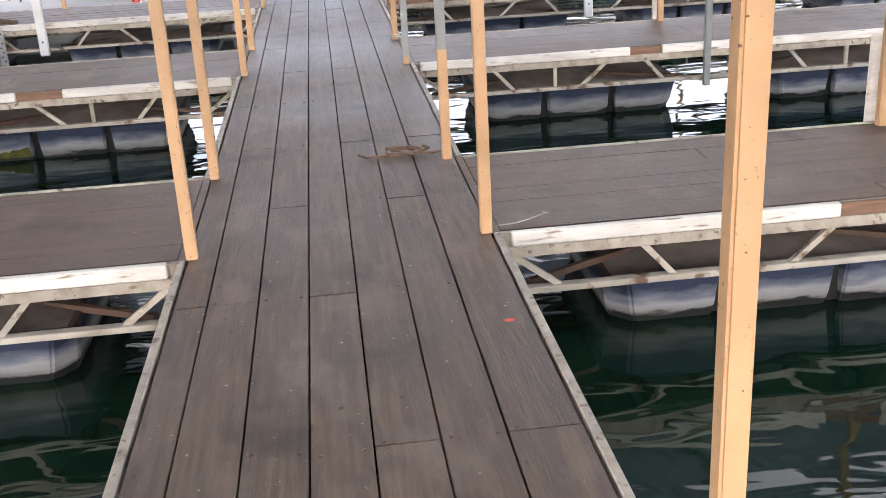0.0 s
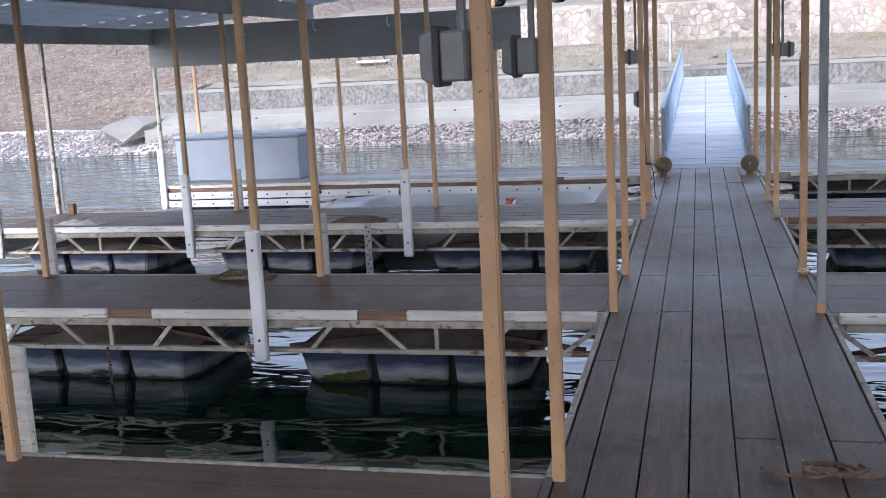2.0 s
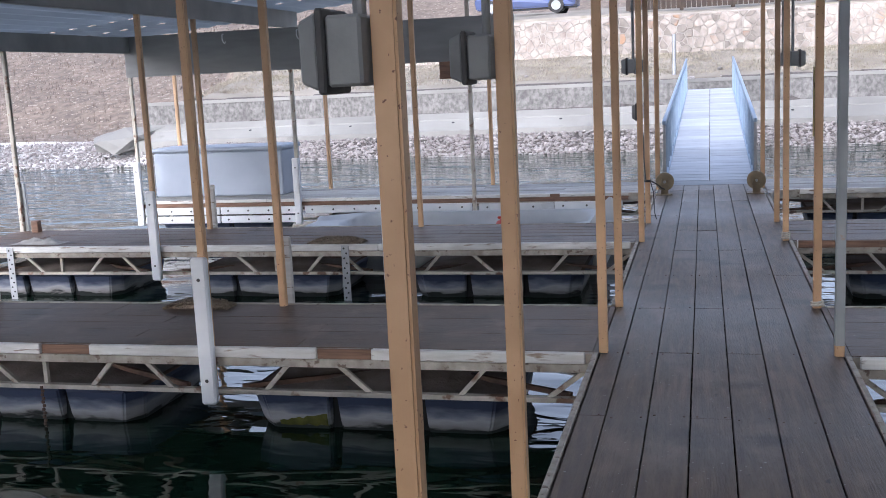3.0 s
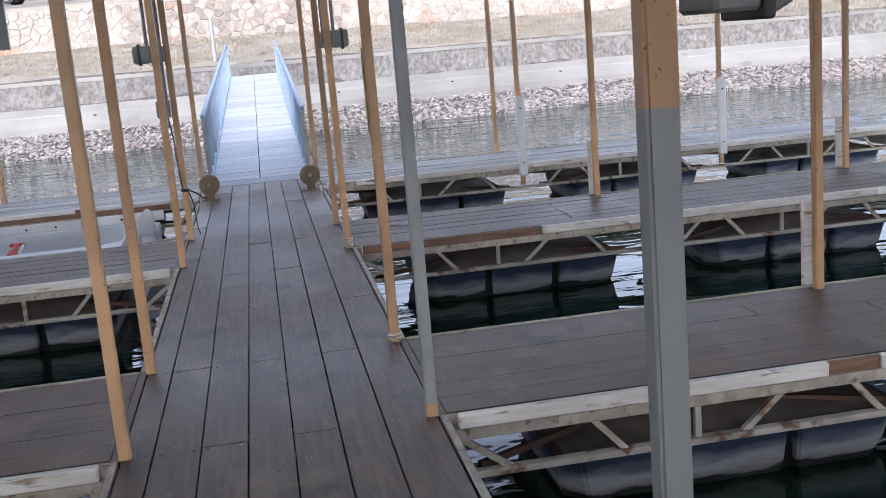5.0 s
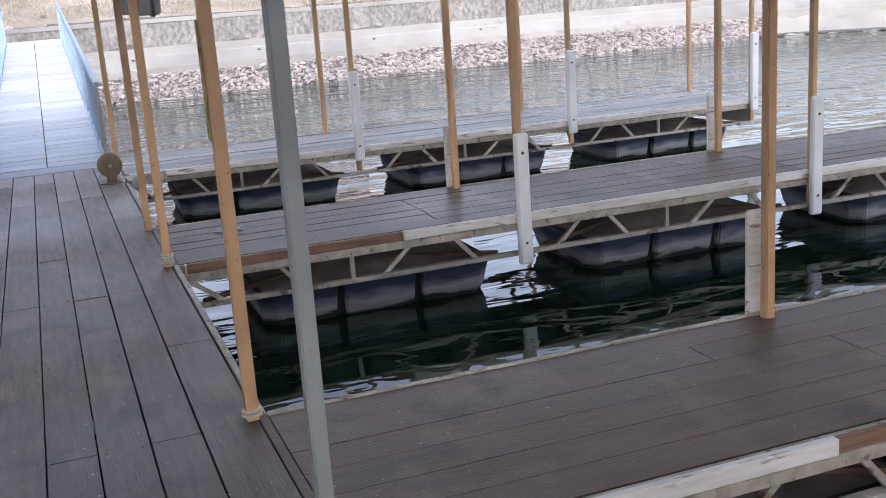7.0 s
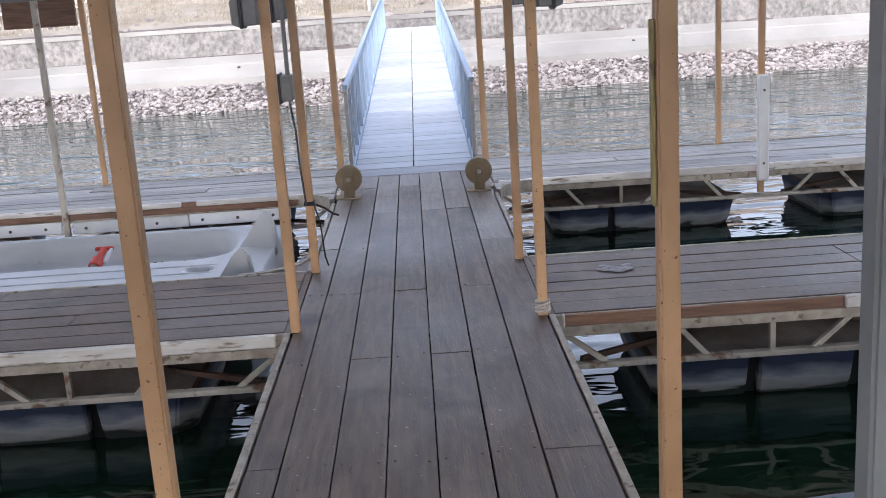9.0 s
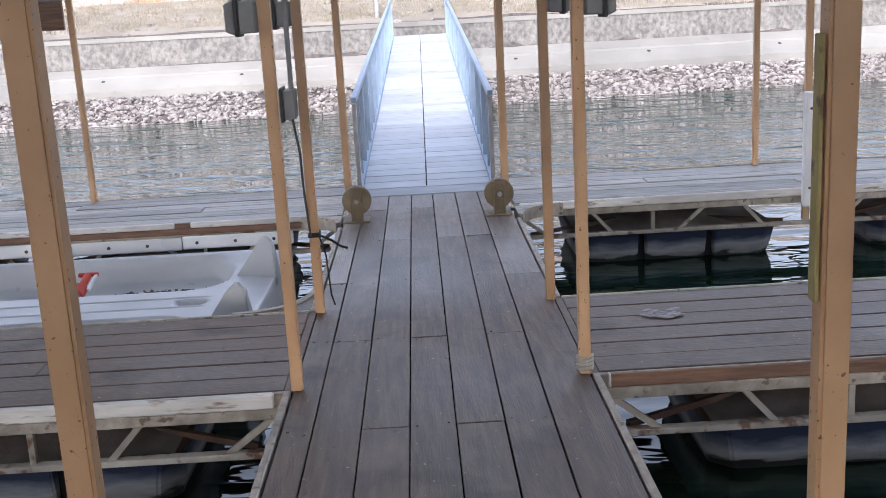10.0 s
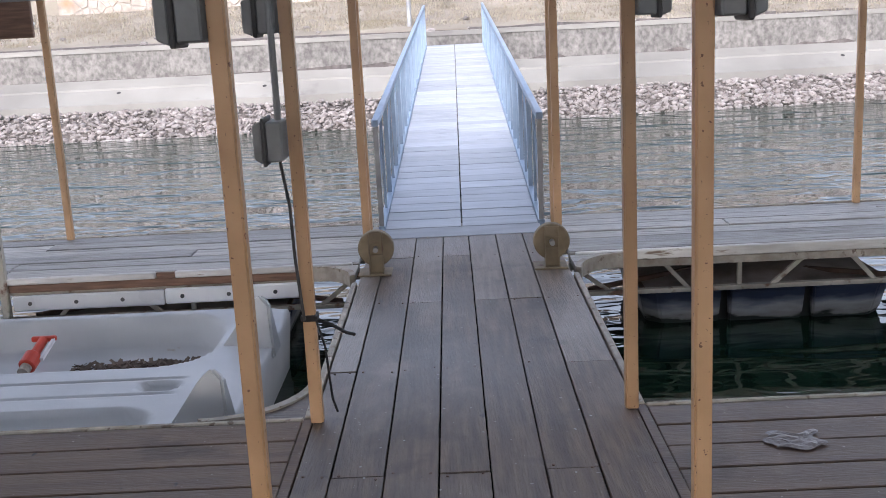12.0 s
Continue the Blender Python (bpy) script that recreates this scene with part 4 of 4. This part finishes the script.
riprap = thing("riprap", "band of loose pale stones along the waterline", "stones", kind="stuff")
ROCKS = []
for k in range(6):
    ROCKS.append(mesh_of("rock", rock_mesh(k), M_STONE))
bm = bmesh.new()
for k in range(24000):
    x = rng.uniform(-16, 20) if k % 4 else rng.uniform(-25, -11)
    s = rng.uniform(-0.12, 0.85)
    y = shore(x) + s
    r = rng.choice((0.014, 0.02, 0.026, 0.034, 0.046, 0.06)) * rng.uniform(0.8, 1.15) * (1.15 - 0.25 * s)
    if x < -15.5:
        s = rng.uniform(-0.1, 4.0)
        y = shore(x) + s
    if k < 280:
        x = rng.uniform(-13, 12)
        r *= 1.35
        y = shore(x) + s
        ob = piece("rock", ROCKS[k % 6], riprap, x, y, height(x, y) + r * 0.3, 0, 0, rng.uniform(0, 360))
        ob.scale = (r * rng.uniform(0.9, 1.5), r, r)
    else:
        q = rng.randrange(6)
        m = pose(x, y, height(x, y) + r * 0.5, rng.uniform(-25, 25), rng.uniform(-25, 25), rng.uniform(0, 360)) @ Matrix.Diagonal((r * rng.uniform(0.9, 1.35), r, r, 1))
        src = ROCKS[q]
        base = [bm.verts.new(m @ v.co) for v in src.vertices]
        for p in src.polygons:
            bm.faces.new([base[i] for i in p.vertices])
tagged(part("small_rocks", bm, M_STONE, riprap), kind="stuff")


def lay_stone_wall():
    """Irregular fitted stones: the cells of scattered seeds, shrunk by the mortar joint."""
    x0, x1, z0, z1 = -9.4, 22.0, 1.0, 3.2
    seeds = []
    for i in range(int((x1 - x0) / 0.23)):
        for j in range(13):
            if rng.random() < 0.80:
                seeds.append((x0 + 0.23 * (i + rng.uniform(-0.2, 1.2)), z0 + 0.17 * (j + rng.uniform(-0.1, 1.1))))
    bm_all, count = bmesh.new(), 0
    for a, (sx, sz) in enumerate(seeds):
        poly = [(sx - 0.5, sz - 0.4), (sx + 0.5, sz - 0.4), (sx + 0.5, sz + 0.4), (sx - 0.5, sz + 0.4)]
        joint = rng.uniform(0.005, 0.022)
        poly = [(px, min(pz, z1 - 0.05)) for px, pz in poly]
        for b, (tx, tz) in enumerate(seeds[max(0, a - 34):a + 34]):
            dx, dz = tx - sx, tz - sz
            d = math.hypot(dx, dz)
            if d < 1e-6 or d > 1.1:
                continue
            dx, dz = dx / d, dz / d
            lim, out = d / 2 - joint, []
            for p, q in zip(poly, poly[1:] + poly[:1]):
                u, v = (p[0] - sx) * dx + (p[1] - sz) * dz - lim, (q[0] - sx) * dx + (q[1] - sz) * dz - lim
                if u <= 0:
                    out.append(p)
                if u * v < 0:
                    t = u / (u - v)
                    out.append((p[0] + t * (q[0] - p[0]), p[1] + t * (q[1] - p[1])))
            poly = out
            if len(poly) < 3:
                break
        if len(poly) < 3:
            continue
        near = -3.6 < sx < 3.6 and count < 300
        bm = bmesh.new() if near else bm_all
        proud = rng.uniform(0.008, 0.035)
        back = [bm.verts.new((px, 37.11, pz)) for px, pz in poly]
        front = [bm.verts.new((sx + (px - sx) * 0.93, 37.1 - proud - rng.uniform(0, 0.015), sz + (pz - sz) * 0.93)) for px, pz in poly]
        bm.faces.new(front)
        for i in range(len(poly)):
            j = (i + 1) % len(poly)
            bm.faces.new((back[i], back[j], front[j], front[i]))
        if near:
            part("stone", bm, M_WSTONE, stone_wall)
            count += 1
    tagged(part("stones", bm_all, M_WSTONE, stone_wall), kind="stuff")


lay_stone_wall()


# ---- corner gussets where the walkway meets the docks ----
def gusset(x, y, sx, sy, r, deck, label):
    """A concave quarter-round filler of planks with a painted trim. sx, sy: the way it opens."""
    g = thing("corner_gusset", label, "dock", x, y, 0, group="corner gussets")
    arc = [(sx * (r - r * math.sin(a)), sy * (r - r * math.cos(a))) for a in (k * math.pi / 16 for k in range(9))]
    bm = bmesh.new()
    top = [bm.verts.new((px, py, -0.004)) for px, py in arc] + [bm.verts.new((0, 0, -0.004))]
    low = [bm.verts.new((v.co.x, v.co.y, -0.045)) for v in top]
    bm.faces.new(top), bm.faces.new(low[::-1])
    for i in range(len(top)):
        j = (i + 1) % len(top)
        bm.faces.new((top[i], top[j], low[j], low[i]))
    bmesh.ops.recalc_face_normals(bm, faces=bm.faces)
    part("board", bm, deck, g)
    bm = bmesh.new()
    rows = [[bm.verts.new((px + sx * dx, py + sy * dx, z)) for dx, z in ((0, -0.09), (0, 0.006), (0.03, 0.006), (0.03, -0.09))] for px, py in arc]
    for a, b in zip(rows, rows[1:]):
        for k in range(4):
            bm.faces.new((a[k], b[k], b[(k + 1) % 4], a[(k + 1) % 4]))
    bm.faces.new(rows[0]), bm.faces.new(rows[-1])
    bmesh.ops.recalc_face_normals(bm, faces=bm.faces)
    part("trim", bm, M_TRIM, g, "worn pale curved trim")
    return g


gusset(-0.70, FINGERS["fourth"][1] + 0.036, -1, 1, 0.42, M_DECK, "brown concave corner filler with pale trim")
gusset(-0.70, END_DOCK[0] - 0.08, -1, -1, 0.30, M_WEATHER, "weathered concave corner filler with white trim")
gusset(0.70, END_DOCK[0] - 0.08, 1, -1, 0.36, M_WEATHER, "weathered concave corner filler with white trim")


# ---- small things on the docks ----
def rope_coil(x, y):
    bm = bmesh.new()
    pts = [(x - 0.24, y + 0.03, 0.012), (x - 0.20, y - 0.03, 0.012), (x - 0.05, y - 0.05, 0.014)]
    pts += [(x + 0.02 + (0.06 + 0.004 * k) * math.cos(k * 0.7), y + 0.01 + 0.05 * math.sin(k * 0.7), 0.014 + 0.004 * (k % 7)) for k in range(20)]
    pts += [(x + 0.10, y - 0.03, 0.014), (x + 0.17, y - 0.04, 0.013), (x + 0.24, y - 0.03, 0.02)]
    tube_path(bm, pts, 0.008)
    return solid("mooring_rope", bm, M_ROPE, "short brown mooring rope curled beside a post base", "rope")


rope_coil(0.38, 6.16)
bm = bmesh.new()
tube_path(bm, [(0.70 + 0.03 * k, 4.86 + 0.012 * k - 0.02 * math.sin(k * 0.5), 0.006) for k in range(9)] + [(0.955, 4.97, 0.006), (0.93, 4.985, 0.006)], 0.003)
solid("cord", bm, M_CLOTH, "thin pale cord lying on the finger dock", "cord")
bm = bmesh.new()
vs = grid(bm, 14, 10, lambda u, v: (1.07 + 0.19 * u + 0.02 * math.sin(v * 9), 13.48 + 0.15 * v + 0.02 * math.sin(u * 8),
                                    0.006 + 0.010 * abs(noise.noise((u * 5, v * 5, 2.0))) * min(1, 8 * min(u, 1 - u, v, 1 - v))))
solid("plastic_bag", bm, M_FILM, "flattened clear plastic film on the finger dock", "plastic bag")


def shaggy_mat(x, y, w, d, z=0.0):
    bm = bmesh.new()
    grid(bm, 26, 12, lambda u, v: (x + w * (u - 0.5), y + d * (v - 0.5), z + 0.002 + 0.055 * step(0, 0.25, min(u, 1 - u)) * step(0, 0.3, min(v, 1 - v))
                                   * (0.7 + 0.6 * noise.noise((u * 11, v * 7, x)))))
    for k in range(500):
        u, v = rng.uniform(-0.48, 0.48), rng.uniform(-0.48, 0.48)
        m = pose(x + w * u, y + d * v, z + 0.05 * (1 - abs(2 * u) ** 3), rng.uniform(-60, 60), rng.uniform(-60, 60), rng.uniform(0, 180))
        box(bm, -0.012, 0.012, -0.005, 0.005, -0.005, 0.005, 0, m)
    return solid("shaggy_mat", bm, M_MAT, "shaggy brown mat lying over the dock edge", "mat", "shaggy mats")


shaggy_mat(-3.68, 12.86, 0.60, 0.18)
shaggy_mat(-3.72, 9.90, 0.54, 0.16)
bm = bmesh.new()
grid(bm, 20, 10, lambda u, v: (-7.5 + 0.62 * u, 12.86 + 0.22 * v, 0.004 + 0.06 * step(0, 0.3, min(u, 1 - u)) * step(0, 0.4, min(v, 1 - v)) * (0.8 + 0.5 * noise.noise((u * 6, v * 4, 5)))))
solid("towel", bm, M_CLOTH, "crumpled grey towel on the dock", "towel")
bm = bmesh.new()
box(bm, -7.86, -7.77, 13.80, 13.88, 0.0, 0.14, 0.006)
solid("timber_stub", bm, M_RUSTWOOD, "short sawn timber stub standing on the dock", "timber stub")


def perforated_upright(x, y):
    p = thing("perforated_upright", "galvanised perforated steel upright on the dock side", "bracket", x, y, 0, group="perforated uprights")
    bm = bmesh.new()
    box(bm, -0.04, 0.04, -0.008, 0.0, -0.56, 0.0, 0.002)
    plate = part("plate", bm, M_STEEL, p)
    # black discs on the plate's face stand in for the dark of open perforations
    for k in range(11):
        bm = bmesh.new()
        rod(bm, (0.012 * (1 if k % 2 else -1), -0.011, -0.03 - 0.05 * k), (0.012 * (1 if k % 2 else -1), -0.007, -0.03 - 0.05 * k), 0.010, 8)
        part("hole_plug", bm, M_BLACK, plate)
    return p


for x in (-7.36, -3.54):
    perforated_upright(x, FINGERS["fourth"][0] - 0.08)
bm = bmesh.new()
box(bm, 0.604, 0.6125, 10.005, 10.035, 1.12, 1.56, 0.002)
solid("batten", bm, M_BATTEN, "narrow yellow-green batten screwed to a roof post", "batten")
# strap and loose cable on a post, white wrap on another, dangling chain
bm = bmesh.new()
box(bm, -0.672, -0.605, 13.935, 14.005, 0.43, 0.455, 0.004)
strap = solid("cable_strap", bm, M_BLACK, "black strap tied round a roof post", "strap")
bm = bmesh.new()
tube_path(bm, [(-0.60, 13.93, 0.44), (-0.55, 13.95, 0.41), (-0.50, 14.0, 0.36), (-0.47, 14.02, 0.345)], 0.007)
part("tail", bm, M_BLACK, strap)
bm = bmesh.new()
tube_path(bm, [(-0.61, 13.93, 0.44), (-0.58, 13.92, 0.33), (-0.575, 13.94, 0.2), (-0.57, 13.95, 0.10), (-0.555, 13.96, 0.04)], 0.005)
part("cable_end", bm, M_BLACK, strap)
bm = bmesh.new()
tube_path(bm, [(-0.70, 13.92, 1.09), (-0.675, 13.92, 0.9), (-0.672, 13.925, 0.7), (-0.66, 13.93, 0.5), (-0.655, 13.93, 0.44)], 0.0065)
solid("loose_cable", bm, M_CONDUIT, "dark cable hanging down a roof post", "cable")
for x, y, turns in ((0.64, FINGERS["fourth"][0], 4), (0.64, FINGERS["third"][1], 2)):
    bm = bmesh.new()
    for k in range(turns):
        z = 0.012 + 0.017 * k
        tube_path(bm, [(x + 0.035 * math.cos(a * 0.785), y + 0.035 * math.sin(a * 0.785), z + 0.002 * a) for a in range(9)], 0.008)
    solid("rag_wrap", bm, M_CREAM, "white cord wrapped round a post base", "wrapping", "cord wraps")
bm = bmesh.new()
for k in range(12):
    z = -0.28 - 0.025 * k
    box(bm, -4.335 + 0.006 * (k % 2), -4.315 + 0.006 * (k % 2), 8.765, 8.78, z - 0.02, z, 0.003)
solid("chain", bm, M_RUST, "rusty chain hanging from the dock truss", "chain", "dock chains")
bm = bmesh.new()
for x in (3.465, 3.525):
    for k in range(13):
        z, a = -0.29 - 0.026 * k, 90 * (k % 2) + 20
        c, d = math.cos(math.radians(a)), math.sin(math.radians(a))
        ring = [(x + 0.011 * math.cos(t * 0.785) * c, 8.772 + 0.011 * math.cos(t * 0.785) * d, z + 0.019 * math.sin(t * 0.785)) for t in range(9)]
        tube_path(bm, ring, 0.0035, 5)
solid("chain", bm, M_STEEL, "doubled galvanised chain hanging from the dock truss into the water", "chain", "dock chains")
# pale flecks and droppings on the boards
bm = bmesh.new()
for k in range(420):
    x, y, r = rng.uniform(-0.63, 0.63), rng.uniform(1.5, 16.5), rng.choice((0.002, 0.0025, 0.003, 0.005))
    if k % 5 == 0:
        x, y = rng.choice((-1, 1)) * rng.uniform(0.8, 5.0), rng.choice((4.95, 9.0, 12.95)) + rng.uniform(0, 0.95)
    bmesh.ops.create_circle(bm, cap_ends=True, segments=6, radius=r, matrix=pose(x, y, 0.0035, 0, 0, rng.uniform(0, 60)) @ Matrix.Diagonal((1, rng.uniform(0.5, 1.8), 1, 1)))
solid("paint_flecks", bm, M_CLOTH, "scattered pale flecks on the deck boards", "flecks", kind="stuff")
bm = bmesh.new()
bmesh.ops.create_circle(bm, cap_ends=True, segments=9, radius=0.022, matrix=pose(0.575, 3.868, 0.0035) @ Matrix.Diagonal((1, 0.7, 1, 1)))
solid("red_stain", bm, M_RED, "small red paint spot on the walkway", "stain")

# ---- far bank: boulder, bench, pipe, car, fence, brush ----
bm = rock_mesh(91, 1.0, 0.55)
bmesh.ops.subdivide_edges(bm, edges=bm.edges[:], cuts=2, use_grid_fill=True)
for v in bm.verts:
    v.co *= 1 + 0.12 * noise.noise(v.co * 2.5)
bmesh.ops.transform(bm, matrix=pose(-16.9, 31.6, 0.15, 10, -8, 20) @ Matrix.Diagonal((1.35, 0.8, 0.8, 1)), verts=bm.verts)
solid("boulder", bm, M_CONC, "large grey slab boulder at the end of the wall", "boulder")
bench = thing("bench", "white bench on the dry grass bank", "bench", -10.3, 35.2, height(-10.3, 35.2))
bm = bmesh.new()
box(bm, -0.5, 0.5, -0.2, 0.2, 0.10, 0.17, 0.01)
part("seat", bm, M_VINYL, bench)
for x in (-0.42, 0.42):
    bm = bmesh.new()
    bar(bm, (x, 0.18, 0.0), (x - 0.1, -0.1, 0.5), 0.04)
    part("leg", bm, M_CONDUIT, bench)
bm = bmesh.new()
rod(bm, (-0.86, 33.3, 1.0), (-0.86, 33.3, 2.45), 0.05, 12)
pipe = solid("standpipe", bm, M_STEEL, "grey steel standpipe on the bank", "pipe")


def parked_car(x, y, z):
    c = thing("parked_car", "blue hatchback parked above the stone wall", "car", x, y, z)
    prof = [(-2.0, 0.25), (-2.05, 0.7), (-1.85, 0.95), (-1.2, 1.42), (0.3, 1.45), (1.05, 1.0), (1.95, 0.85), (2.1, 0.55), (2.05, 0.25)]
    bm = bmesh.new()
    f = [[bm.verts.new((px, s * (0.85 if pz < 1.0 else 0.68), pz)) for px, pz in prof] for s in (-1, 1)]
    bm.faces.new(f[0]), bm.faces.new(f[1][::-1])
    for i in range(len(prof)):
        j = (i + 1) % len(prof)
        bm.faces.new((f[0][i], f[1][i], f[1][j], f[0][j]))
    bmesh.ops.recalc_face_normals(bm, faces=bm.faces)
    bmesh.ops.bevel(bm, geom=bm.edges[:], offset=0.06, segments=2, affect="EDGES")
    part("body", bm, M_CAR, c)
    bm = bmesh.new()
    box(bm, -1.2, 0.6, -0.80, -0.78, 0.98, 1.36, 0.01)
    part("side_window", bm, M_GLASSD, c)
    for wx in (-1.3, 1.3):
        for wy in (-0.80, 0.80):
            bm = bmesh.new()
            rod(bm, (wx, wy - 0.1, 0.31), (wx, wy + 0.1, 0.31), 0.31, 24)
            w = part("wheel", bm, M_BLACK, c)
            bm = bmesh.new()
            rod(bm, (wx, wy - 0.11, 0.31), (wx, wy + 0.11, 0.31), 0.19, 16)
            part("rim", bm, M_GREYP, w)
    return c


parked_car(-7.1, 47.0, height(-7.1, 47.0))
# boards run on past the fence proper, standing in for shade beyond it
fence = thing("fence_with_deck_shade", "dark brown timber fence above the stone wall, standing in for deck shade too", "fence", 0, 38.6, height(0, 38.6))
for k in range(8):
    bm = bmesh.new()
    box(bm, -2.4 + 1.6 * k, -2.28 + 1.6 * k, -0.06, 0.06, 0, 1.2, 0.005)
    part("post", bm, M_WOOD, fence)
for k in range(76):
    bm = bmesh.new()
    box(bm, -2.5 + 0.16 * k, -2.36 + 0.16 * k, -0.09, -0.062, 0.06, 1.15 + rng.uniform(0, 0.05), 0.004)
    part("board", bm, M_WOOD, fence)


def tufts(name, label, n, place, h, material, spread=0.05, blades=6):
    bm = bmesh.new()
    for k in range(n):
        x, y = place()
        z = height(x, y)
        for j in range(blades):
            a, t = rng.uniform(0, 6.28), h * rng.uniform(0.4, 1.2)
            p = Vector((x + rng.uniform(-spread, spread), y + rng.uniform(-spread, spread), z - 0.02))
            tip = p + Vector((math.cos(a) * t * rng.uniform(0.1, 0.7), math.sin(a) * t * rng.uniform(0.1, 0.7), t))
            side = Vector((-math.sin(a), math.cos(a), 0)) * 0.012
            bm.faces.new([bm.verts.new(q) for q in (p - side, p + side, tip)])
    return solid(name, bm, material, label, "brush", kind="stuff")


tufts("dead_brush", "tangle of bare brown brush on the hillside", 3000, lambda: (rng.uniform(-44, -16.5), rng.uniform(34.4, 52)), 0.16, M_BRUSH, 0.45, 8)
M_STRAW = mat("straw_grass", (0.33, 0.295, 0.235), (0.24, 0.21, 0.16), 0.95, scale=3, bump=0)
tufts("dry_grass", "short straw-coloured dry grass on the bank", 9000, lambda: (rng.uniform(-16, 20), rng.uniform(33.2, 37.0)), 0.09, M_STRAW, 0.12, 6)

bm = bmesh.new()
box(bm, -3.74, -3.06, 17.76, 17.80, 1.57, 2.2, 0.004)
solid("brown_board", bm, M_RUSTWOOD, "brown board fixed between roof posts of the end dock", "board")
bm = bmesh.new()
tube_path(bm, [(19.5 + 0.5 * k, shore(19.5 + 0.5 * k) - 0.05, WATER + 0.03) for k in range(34)], 0.05, 8)
solid("floating_boom", bm, M_CONDUIT, "dark floating hose along the far waterline", "hose")
